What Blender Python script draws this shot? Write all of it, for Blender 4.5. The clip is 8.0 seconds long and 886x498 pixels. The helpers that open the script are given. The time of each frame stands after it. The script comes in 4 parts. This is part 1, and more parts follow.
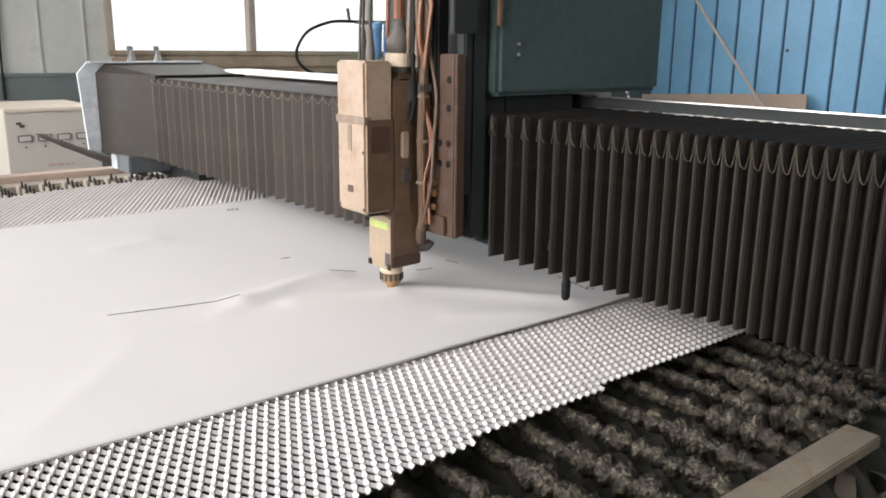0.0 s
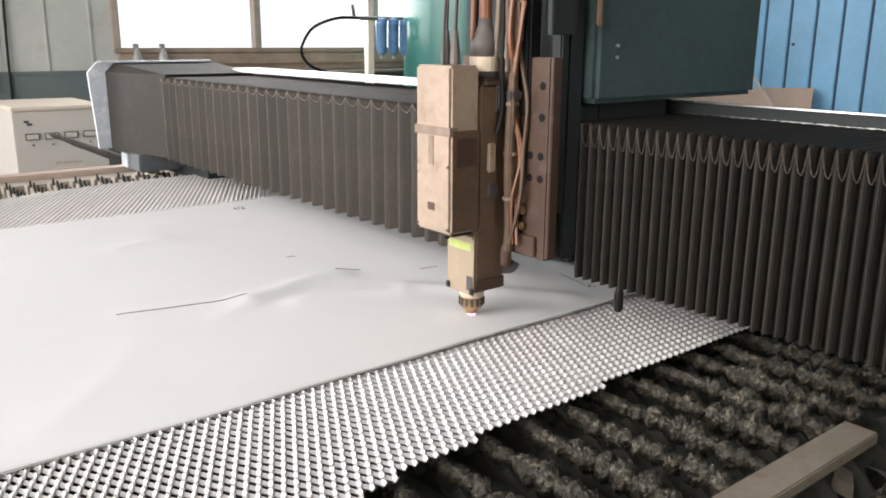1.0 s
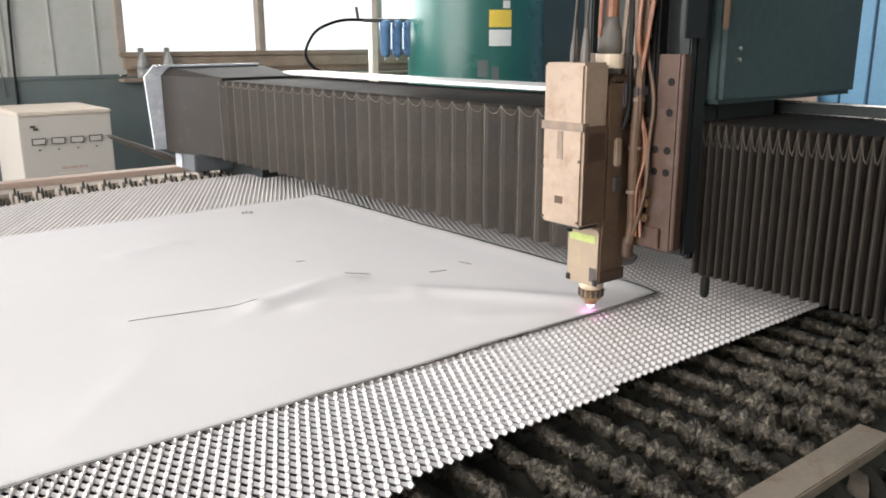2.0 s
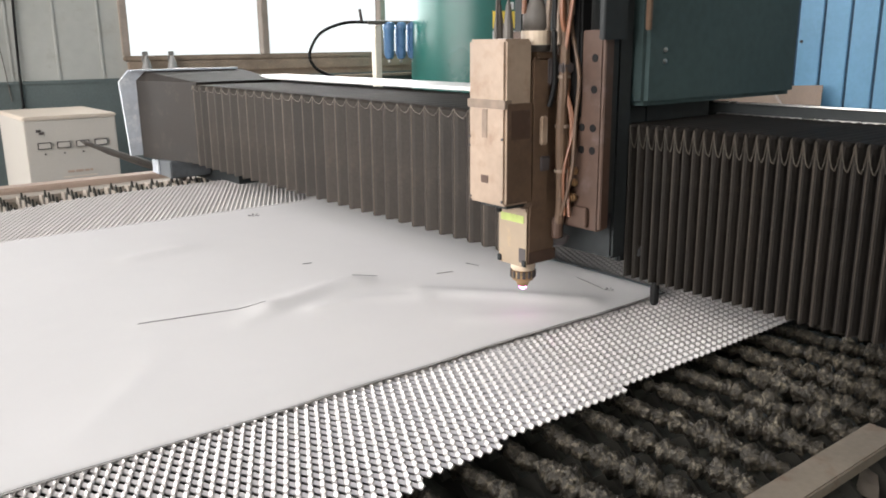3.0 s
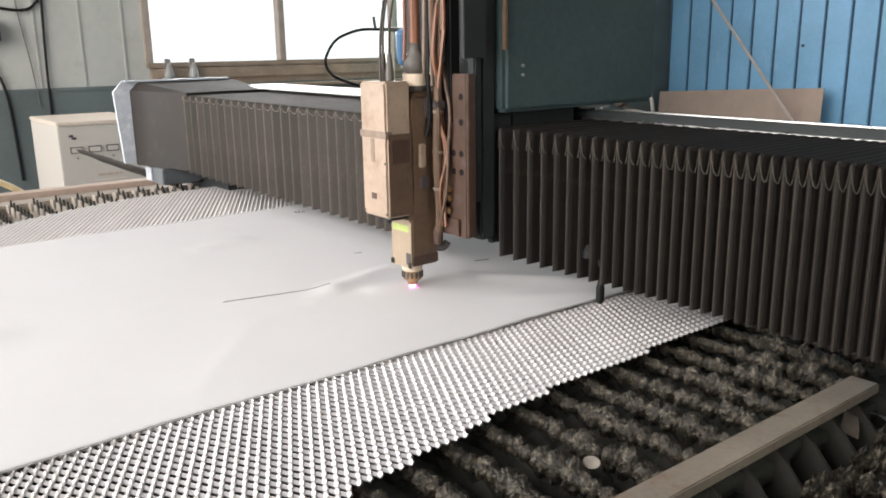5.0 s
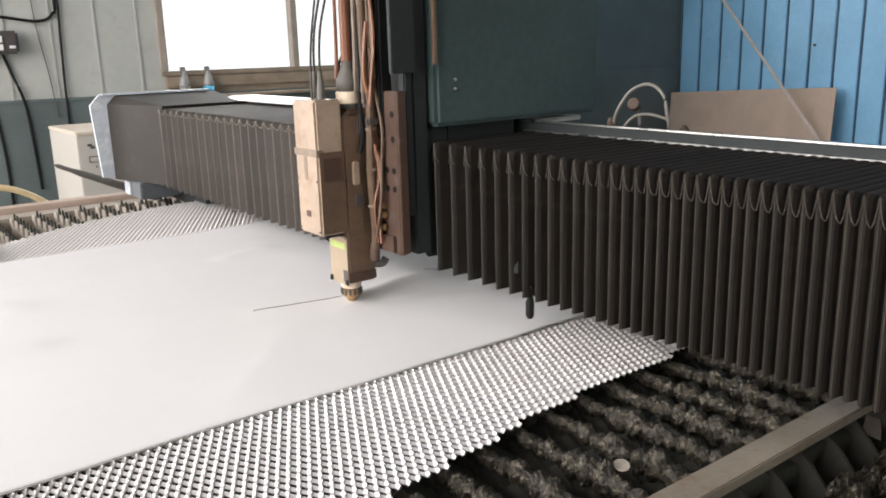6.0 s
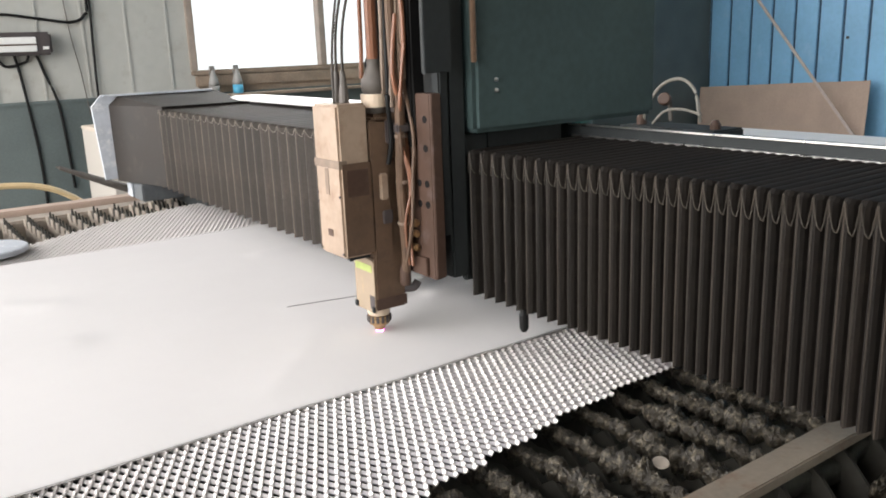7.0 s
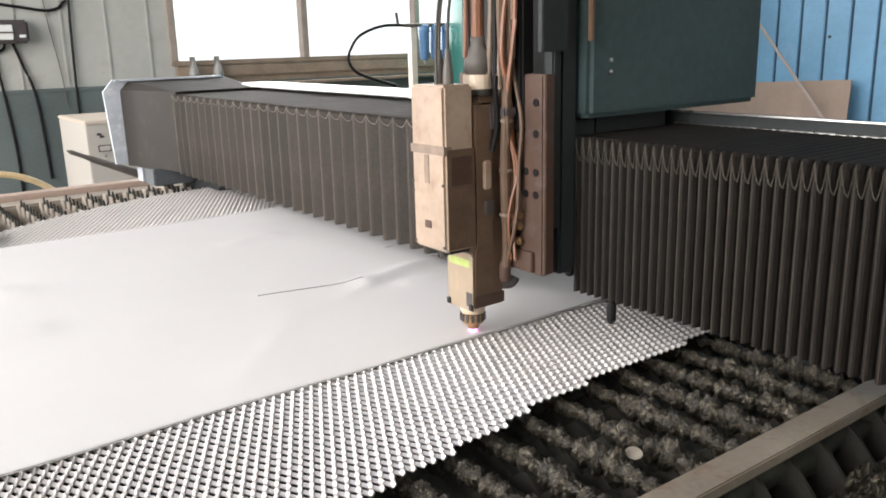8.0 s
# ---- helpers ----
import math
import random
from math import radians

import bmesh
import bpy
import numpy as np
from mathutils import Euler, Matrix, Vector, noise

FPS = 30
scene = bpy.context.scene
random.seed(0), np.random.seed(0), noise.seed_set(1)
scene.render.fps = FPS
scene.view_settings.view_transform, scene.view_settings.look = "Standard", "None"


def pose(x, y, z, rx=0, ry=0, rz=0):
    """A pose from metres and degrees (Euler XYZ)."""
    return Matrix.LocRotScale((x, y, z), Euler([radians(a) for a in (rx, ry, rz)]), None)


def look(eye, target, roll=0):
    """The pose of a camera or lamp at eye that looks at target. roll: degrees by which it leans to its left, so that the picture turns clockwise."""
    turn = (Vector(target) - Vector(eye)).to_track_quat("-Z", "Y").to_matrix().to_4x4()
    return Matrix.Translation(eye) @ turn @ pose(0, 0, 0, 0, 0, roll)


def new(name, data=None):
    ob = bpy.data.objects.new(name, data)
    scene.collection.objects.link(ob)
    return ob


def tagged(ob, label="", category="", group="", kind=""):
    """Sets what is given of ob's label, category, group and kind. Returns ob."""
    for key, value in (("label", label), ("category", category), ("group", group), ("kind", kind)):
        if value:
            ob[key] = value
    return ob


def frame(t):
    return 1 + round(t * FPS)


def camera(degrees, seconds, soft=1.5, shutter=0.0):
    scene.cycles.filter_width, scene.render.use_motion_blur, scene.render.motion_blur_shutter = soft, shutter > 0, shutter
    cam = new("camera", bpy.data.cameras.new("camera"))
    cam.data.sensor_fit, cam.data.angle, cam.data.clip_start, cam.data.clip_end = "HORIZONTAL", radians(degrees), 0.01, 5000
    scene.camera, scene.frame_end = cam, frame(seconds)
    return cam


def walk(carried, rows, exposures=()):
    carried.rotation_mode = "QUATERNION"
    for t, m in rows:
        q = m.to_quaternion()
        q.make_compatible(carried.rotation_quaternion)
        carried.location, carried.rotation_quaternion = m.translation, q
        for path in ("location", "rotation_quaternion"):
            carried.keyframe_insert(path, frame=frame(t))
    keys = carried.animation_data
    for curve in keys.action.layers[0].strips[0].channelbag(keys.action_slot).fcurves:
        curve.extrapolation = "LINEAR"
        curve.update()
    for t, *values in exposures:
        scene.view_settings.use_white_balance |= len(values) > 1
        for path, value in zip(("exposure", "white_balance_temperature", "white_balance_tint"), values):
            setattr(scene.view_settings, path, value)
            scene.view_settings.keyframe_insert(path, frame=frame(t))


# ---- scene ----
cam = camera(57.0, 8.0, soft=1.8)
PATH = [
    (0, (-0.012, -0.018, 1.176), (1.208, 1.492, 0.692), 0.6),
    (0.5, (-0.013, -0.026, 1.177), (1.193, 1.491, 0.685), 0.4),
    (1, (-0.016, -0.028, 1.184), (1.19, 1.488, 0.688), 0.3),
    (1.5, (-0.02, -0.024, 1.188), (1.181, 1.496, 0.691), 0.0),
    (3, (-0.026, -0.022, 1.189), (1.165, 1.508, 0.698), -0.6),
    (3.5, (-0.049, -0.031, 1.192), (1.123, 1.512, 0.698), -0.9),
    (4, (-0.098, -0.069, 1.194), (1.058, 1.487, 0.703), -1.1),
    (4.5, (-0.14, -0.098, 1.198), (1.046, 1.438, 0.712), -0.8),
    (6, (-0.199, -0.118, 1.221), (0.967, 1.436, 0.744), -1.6),
    (6.5, (-0.204, -0.112, 1.22), (0.925, 1.469, 0.744), -2.0),
    (7, (-0.206, -0.111, 1.22), (0.907, 1.479, 0.738), -2.2),
    (7.5, (-0.2, -0.109, 1.214), (0.918, 1.477, 0.728), -2.0),
    (8, (-0.185, -0.103, 1.203), (0.958, 1.462, 0.712), -1.5),
]
# the clip's camera darkens its picture a little in the middle
walk(cam, [(t, look(e, g, r)) for t, e, g, r in PATH],
     [(0, 0), (1.5, .03), (3, -.09), (3.5, -.1), (4, -.05), (4.5, 0), (6, 0), (7, 0), (8, .06)])

# the cutting point: seconds, across the table, along the gantry, lift
CUT = [(0, .604, .855, 0), (.5, .583, .780, 0), (1, .612, .704, 0), (1.5, .674, .648, 0), (1.7, .708, .638, 0),
       (2.2, .745, .650, .015), (2.8, .732, .695, .033), (3, .659, .695, .035), (3.25, .593, .694, .018), (3.5, .547, .695, 0), (4, .560, .708, 0),
       (4.5, .574, .780, 0), (4.7, .556, .812, .001), (5.2, .490, .875, .004), (5.8, .417, .917, 0), (6, .397, .908, 0),
       (6.5, .338, .865, 0), (7, .316, .789, 0), (7.5, .347, .708, 0), (8, .412, .655, 0)]

# ---- world, light ----
SUN_EL, SUN_AZ = radians(32), radians(-25)
world = bpy.data.worlds.new("world")
scene.world = world
world.use_nodes = True
wn = world.node_tree.nodes
sky = wn.new("ShaderNodeTexSky")
sky.sky_type, sky.sun_disc, sky.sun_elevation, sky.sun_rotation = "NISHITA", False, SUN_EL, SUN_AZ
world.node_tree.links.new(sky.outputs[0], wn["Background"].inputs[0])
wn["Background"].inputs[1].default_value = 0.11
sun = new("sun", bpy.data.lights.new("sun", "SUN"))
sun.data.energy, sun.data.angle, sun.data.color = 2.0, radians(8), (1, .96, .9)
sun.matrix_world = look((0, 30 * math.cos(SUN_EL), 30 * math.sin(SUN_EL)), (0, 0, 0))
sun.matrix_world = Matrix.Rotation(-SUN_AZ, 4, "Z") @ sun.matrix_world


def area(name, eye, target, w, h, watts, color):
    ob = new(name, bpy.data.lights.new(name, "AREA"))
    ob.data.shape, ob.data.size, ob.data.size_y, ob.data.energy, ob.data.color = "RECTANGLE", w, h, watts, color
    ob.matrix_world = look(eye, target)
    return ob


area("window_daylight", (2.95, 4.93, 1.9), (2.95, 0, 1.6), 2.7, 1.4, 95, (1, .985, .965))
area("second_window_daylight", (-2.3, 4.93, 1.95), (.4, 0, 1.0), 1.3, 1.5, 85, (1, .965, .94))
area("side_daylight", (-3.94, 1.2, 2.25), (0, 1.2, 1.0), 6.0, 3.6, 590, (1, .962, .935))
# Weak fill lamp added in an unseen roof opening.
area("roof_fill", (-.4, 1.5, 5.1), (-.4, 1.5, 0), 4.4, 3.4, 28, (1, .97, .95))

# ---- materials ----


def mat(name, col, rough=.5, metal=0.0, vary=.25, scale=8.0, fine=90.0, bump=.15, dirt_glint=None, dirt_glint_amount=.0, depth=.002, tint=0.0, spec=.5):
    """A surface with two scales of noise in colour and gloss, fine relief, and stains or painted glints."""
    m = bpy.data.materials.new(name)
    m.use_nodes = True
    n, l = m.node_tree.nodes, m.node_tree.links
    b = n["Principled BSDF"]
    b.inputs["Metallic"].default_value = metal
    b.inputs["Specular IOR Level"].default_value = spec
    tc = n.new("ShaderNodeTexCoord")
    big, small = n.new("ShaderNodeTexNoise"), n.new("ShaderNodeTexNoise")
    for q, s, d in ((big, scale, 5), (small, fine, 4)):
        q.inputs["Scale"].default_value, q.inputs["Detail"].default_value = s, d
        l.new(tc.outputs["Object"], q.inputs["Vector"])
    ramp = n.new("ShaderNodeValToRGB")
    lo = [max(0, c * (1 - vary)) for c in col]
    hi = [min(1, c * (1 + vary)) for c in col]
    ramp.color_ramp.elements[0].position, ramp.color_ramp.elements[1].position = .3, .7
    ramp.color_ramp.elements[0].color, ramp.color_ramp.elements[1].color = (*lo, 1), (*hi, 1)
    mixf = n.new("ShaderNodeMath")
    mixf.operation = "MULTIPLY_ADD"
    mixf.inputs[1].default_value = .35
    l.new(small.outputs[0], mixf.inputs[0])
    sub = n.new("ShaderNodeMath")
    sub.operation = "MULTIPLY_ADD"
    sub.inputs[1].default_value, sub.inputs[2].default_value = .65, 0
    l.new(big.outputs[0], sub.inputs[0])
    l.new(sub.outputs[0], mixf.inputs[2])
    l.new(mixf.outputs[0], ramp.inputs[0])
    out = ramp.outputs[0]
    if dirt_glint:
        st = n.new("ShaderNodeTexNoise")
        st.inputs["Scale"].default_value, st.inputs["Detail"].default_value = scale * 2.3, 8
        st.inputs["Roughness"].default_value = .65
        l.new(tc.outputs["Object"], st.inputs["Vector"])
        sr = n.new("ShaderNodeValToRGB")
        sr.color_ramp.elements[0].position = .62 - .3 * dirt_glint_amount
        sr.color_ramp.elements[1].position = .78 - .2 * dirt_glint_amount
        l.new(st.outputs[0], sr.inputs[0])
        mx = n.new("ShaderNodeMix")
        mx.data_type = "RGBA"
        mx.inputs[7].default_value = (*dirt_glint, 1)
        l.new(sr.outputs[0], mx.inputs[0])
        l.new(out, mx.inputs[6])
        out = mx.outputs[2]
    if tint:
        oi, hs = n.new("ShaderNodeObjectInfo"), n.new("ShaderNodeHueSaturation")
        mr = n.new("ShaderNodeMapRange")
        mr.inputs[3].default_value, mr.inputs[4].default_value = 1 - tint, 1 + tint
        l.new(oi.outputs["Random"], mr.inputs[0])
        l.new(mr.outputs[0], hs.inputs["Value"])
        l.new(out, hs.inputs["Color"])
        out = hs.outputs[0]
    l.new(out, b.inputs["Base Color"])
    rr = n.new("ShaderNodeMapRange")
    rr.inputs[3].default_value, rr.inputs[4].default_value = max(.03, rough - .12), min(1, rough + .12)
    l.new(big.outputs[0], rr.inputs[0])
    l.new(rr.outputs[0], b.inputs["Roughness"])
    if bump:
        bp = n.new("ShaderNodeBump")
        bp.inputs["Strength"].default_value, bp.inputs["Distance"].default_value = bump, depth
        l.new(mixf.outputs[0], bp.inputs["Height"])
        l.new(bp.outputs[0], b.inputs["Normal"])
    return m


def glow(name, col, strength):
    m = bpy.data.materials.new(name)
    m.use_nodes = True
    b = m.node_tree.nodes["Principled BSDF"]
    b.inputs["Base Color"].default_value = (*col, 1)
    b.inputs["Emission Color"].default_value = (*col, 1)
    b.inputs["Emission Strength"].default_value = strength
    return m


M_FILM = mat("white_film", (.67, .65, .64), .75, vary=.02, scale=5, fine=30, bump=.06, depth=.004, spec=.15)
M_CUT = mat("scorched_cut", (.09, .08, .075), .8, vary=.4, scale=60)
M_MESH = mat("aluminium_mesh", (.60, .57, .555), .36, .55, vary=.06, scale=14, fine=160, bump=.12)
# Pale patches in the slag paint the lit tops of its lumps.
M_SLAG = mat("slag_crust", (.027, .0222, .0155), .36, .2, vary=.85, scale=70, fine=420, bump=1.0, depth=.007, dirt_glint=(.21, .18, .13), dirt_glint_amount=.36)
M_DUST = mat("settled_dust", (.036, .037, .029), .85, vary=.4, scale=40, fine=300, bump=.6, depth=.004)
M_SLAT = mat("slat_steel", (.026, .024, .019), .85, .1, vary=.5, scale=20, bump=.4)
M_FARSLAT = mat("pale_slat_steel", (.36, .31, .26), .6, .2, vary=.3, scale=20, bump=.3)
M_BAR = mat("worn_bar_steel", (.25, .21, .165), .62, .25, vary=.22, scale=16, fine=160, bump=.2, dirt_glint=(.2, .13, .09), dirt_glint_amount=.25)
M_TRAY = mat("table_frame", (.04, .038, .035), .75, .1, vary=.4, scale=9, bump=.3)
# Darker right and paler left copies of one cloth hold its shade and haze.
M_BELLOWS = mat("bellows_cloth", (.0175, .0130, .0098), .7, vary=.35, scale=10, fine=200, bump=.2, dirt_glint=(.042, .031, .023), dirt_glint_amount=.2, tint=.3)
M_BELLOWS_L = mat("hazed_bellows_cloth", (.055, .043, .034), .55, vary=.4, scale=6, fine=200, bump=.2, dirt_glint=(.095, .072, .053), dirt_glint_amount=.25, tint=.22)
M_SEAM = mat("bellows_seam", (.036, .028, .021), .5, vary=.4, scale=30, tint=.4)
M_SEAM_L = mat("hazed_bellows_seam", (.14, .112, .085), .5, vary=.4, scale=30, tint=.4)
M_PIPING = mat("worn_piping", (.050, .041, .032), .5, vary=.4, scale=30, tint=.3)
M_SHOE = mat("dull_slide_block", (.12, .13, .14), .5, vary=.25, scale=25, bump=.15, dirt_glint=(.12, .12, .12), dirt_glint_amount=.3)
M_PIPING_L = mat("hazed_piping", (.21, .18, .145), .5, vary=.4, scale=30, tint=.3)
M_CAP = mat("scratched_blue_grey_paint", (.50, .53, .58), .4, vary=.2, scale=12, bump=.1, dirt_glint=(.8, .8, .8), dirt_glint_amount=.3)
M_DKSTEEL = mat("dark_machine_paint", (.020, .023, .024), .6, vary=.35, scale=6, bump=.1, spec=.3)
M_BOX = mat("dark_green_hood", (.042, .064, .064), .5, vary=.3, scale=5, bump=.08, spec=.25)
M_TOP = mat("pale_flange_paint", (.72, .70, .68), .4, vary=.08, scale=8)
M_TAN = mat("dusty_tan_cover", (.315, .235, .175), .5, vary=.18, scale=14, fine=120, bump=.15, dirt_glint=(.24, .16, .11), dirt_glint_amount=.35)
M_RUST = mat("rust_dusted_body", (.115, .070, .043), .6, .1, vary=.3, scale=22, bump=.25, dirt_glint=(.08, .05, .035), dirt_glint_amount=.35)
M_PLATE = mat("rust_dusted_plate", (.066, .036, .024), .55, .1, vary=.25, scale=16, bump=.2, dirt_glint=(.09, .06, .05), dirt_glint_amount=.25)
M_STAIN = mat("brown_smudge", (.19, .14, .105), .6, vary=.3, scale=60)
M_BLACK = mat("black_rubber", (.007, .0068, .0068), .6, vary=.3, scale=30, spec=.2)
M_BRASS = mat("sooty_brass", (.42, .28, .15), .4, .8, vary=.3, scale=50, bump=.2, dirt_glint=(.06, .04, .03), dirt_glint_amount=.3)
M_CER = mat("pale_collar", (.62, .50, .38), .45, vary=.2, scale=60)
M_LABEL = mat("cream_label", (.29, .225, .16), .45, vary=.08, scale=40, dirt_glint=(.4, .28, .16), dirt_glint_amount=.2)
M_GREENBAND = mat("lime_print", (.34, .40, .12), .5, vary=.2, scale=60)
M_DKPRINT = mat("dark_print", (.06, .05, .05), .5, vary=.2, scale=60)
M_COPPER = mat("orange_tube", (.20, .082, .042), .42, vary=.25, scale=30)
M_LEAD = mat("dusty_cable_sheath", (.045, .038, .032), .6, vary=.4, scale=40)
M_GREY = mat("grey_rubber_boot", (.10, .088, .078), .55, vary=.25, scale=30)
M_STEEL = mat("bright_steel", (.6, .58, .56), .3, 1.0, vary=.1, scale=30)
M_BLUEWALL = mat("blue_sheet_cladding", (.21, .44, .66), .42, vary=.12, scale=2, fine=30, bump=.08, dirt_glint=(.30, .52, .72), dirt_glint_amount=.15, depth=.006)
M_GROOVE = mat("dark_blue_groove", (.02, .06, .11), .6, vary=.2)
M_WALL = mat("grey_panel", (.41, .41, .38), .55, vary=.1, scale=3, fine=20, bump=.08, dirt_glint=(.33, .31, .27), dirt_glint_amount=.2)
M_DADO = mat("dark_teal_dado", (.105, .128, .125), .6, vary=.25, scale=3, bump=.1)
M_SILL = mat("weathered_sill_wood", (.26, .2, .15), .65, vary=.3, scale=9, bump=.25)
M_FRAME = mat("old_window_frame", (.30, .25, .21), .55, vary=.2, scale=12)
M_FLOOR = mat("oily_concrete", (.17, .165, .155), .6, vary=.25, scale=3, fine=40, bump=.2, dirt_glint=(.06, .055, .05), dirt_glint_amount=.3)
M_ROOF = mat("roof_sheet", (.5, .5, .5), .6, vary=.1, scale=2)
M_CAB = mat("cream_cabinet_paint", (.48, .445, .40), .45, vary=.05, scale=6, bump=.04)
M_CABTOP = mat("buff_cabinet_lid", (.58, .50, .42), .5, vary=.08, scale=6)
M_TEAL = mat("teal_tank_paint", (.022, .115, .098), .3, vary=.12, scale=4, bump=.06)
M_YELLOW = mat("yellow_paper", (.75, .55, .08), .6, vary=.08, scale=30)
M_PAPER = mat("white_paper", (.72, .72, .70), .6, vary=.06, scale=30)
M_FILTER = mat("blue_filter_plastic", (.10, .20, .36), .3, vary=.12, scale=20)
M_POST = mat("pale_post_paint", (.72, .66, .56), .5, vary=.1, scale=20)
M_CARD = mat("brown_fibreboard", (.42, .32, .26), .7, vary=.12, scale=6, fine=60)
M_POLE = mat("bare_pole", (.46, .38, .34), .5, vary=.15, scale=20)
M_HOSE = mat("yellowed_hose", (.66, .5, .28), .5, vary=.15, scale=20)
M_HOSEG = mat("grey_plastic_hose", (.21, .195, .17), .45, vary=.15, scale=20)
M_CLOUDY = mat("cloudy_bottle_plastic", (.24, .235, .225), .4, vary=.15, scale=30)
M_BLUEPL = mat("blue_bottle_plastic", (.08, .36, .55), .35, vary=.1, scale=20)
M_SPARK = glow("cutting_glow", (1.0, .25, .85), 9.0)
M_SKY = glow("bright_haze", (.95, .97, .97), 1.0)

# ---- mesh helpers ----


def part(name, bm, material, parent=None, label="", smooth=False):
    me = bpy.data.meshes.new(name)
    bmesh.ops.recalc_face_normals(bm, faces=bm.faces[:])
    bm.to_mesh(me)
    bm.free()
    me.materials.append(material)
    for p in me.polygons:
        p.use_smooth = smooth
    ob = new(name, me)
    if parent:
        ob.parent = parent
    if label:
        ob["label"] = label
    return ob


def from_arrays(name, verts, faces, material, parent=None, smooth=False):
    me = bpy.data.meshes.new(name)
    me.from_pydata([tuple(v) for v in verts], [], [tuple(f) for f in faces])
    me.update()
    me.materials.append(material)
    for p in me.polygons:
        p.use_smooth = smooth
    ob = new(name, me)
    if parent:
        ob.parent = parent
    return ob


def box(x0, x1, y0, y1, z0, z1, bevel=0.0, bm=None):
    b = bmesh.new()
    bmesh.ops.create_cube(b, size=1)
    for v in b.verts:
        v.co = Vector(((x0 + x1) / 2 + v.co.x * (x1 - x0), (y0 + y1) / 2 + v.co.y * (y1 - y0), (z0 + z1) / 2 + v.co.z * (z1 - z0)))
    if bevel:
        bmesh.ops.bevel(b, geom=b.edges[:], offset=bevel, segments=2, affect="EDGES")
    if bm is None:
        return b
    join(bm, b)
    return bm


def join(bm, other):
    me = bpy.data.meshes.new("tmp")
    other.to_mesh(me)
    other.free()
    bm.from_mesh(me)
    bpy.data.meshes.remove(me)


def lathe(profile, axis=(0, 0), seg=24, bm=None):
    """Rings of (radius, z) about an upright axis, closed at both ends."""
    b = bm or bmesh.new()
    rings = []
    for r, z in profile:
        rings.append([b.verts.new((axis[0] + r * math.cos(a * math.tau / seg), axis[1] + r * math.sin(a * math.tau / seg), z)) for a in range(seg)])
    for p, q in zip(rings, rings[1:]):
        for k in range(seg):
            b.faces.new((p[k], p[(k + 1) % seg], q[(k + 1) % seg], q[k]))
    b.faces.new(rings[0])
    b.faces.new(rings[-1])
    return b


def smooth_points(pts, n=6):
    pts = [Vector(p) for p in pts]
    out = []
    for i in range(len(pts) - 1):
        a, b, c, d = pts[max(i - 1, 0)], pts[i], pts[i + 1], pts[min(i + 2, len(pts) - 1)]
        for k in range(n):
            t = k / n
            out.append(.5 * ((2 * b) + (c - a) * t + (2 * a - 5 * b + 4 * c - d) * t * t + (3 * b - a - 3 * c + d) * t ** 3))
    return out + [pts[-1]]


def tube(pts, r, seg=8, bm=None, n=6):
    b = bm or bmesh.new()
    pts = smooth_points(pts, n) if n > 1 else [Vector(p) for p in pts]
    rings = []
    for i, p in enumerate(pts):
        d = (pts[min(i + 1, len(pts) - 1)] - pts[max(i - 1, 0)]).normalized()
        u = d.cross(Vector((0, 0, 1)) if abs(d.z) < .95 else Vector((0, 1, 0))).normalized()
        w = d.cross(u)
        rr = r[min(i * len(r) // len(pts), len(r) - 1)] if isinstance(r, (list, tuple)) else r
        rings.append([b.verts.new(p + rr * (math.cos(a * math.tau / seg) * u + math.sin(a * math.tau / seg) * w)) for a in range(seg)])
    for p, q in zip(rings, rings[1:]):
        for k in range(seg):
            b.faces.new((p[k], p[(k + 1) % seg], q[(k + 1) % seg], q[k]))
    b.faces.new(rings[0])
    b.faces.new(rings[-1])
    return b


def thing(name, label, category, group="", kind=""):
    return tagged(new(name), label, category, group, kind)


# ---- the building ----
X0, X1, Y0, Y1, H = -4.0, 6.6, -3.0, 5.0, 5.2
WX0, WX1, WZ0, WZ1 = 1.562, 4.35, 1.13, 2.75


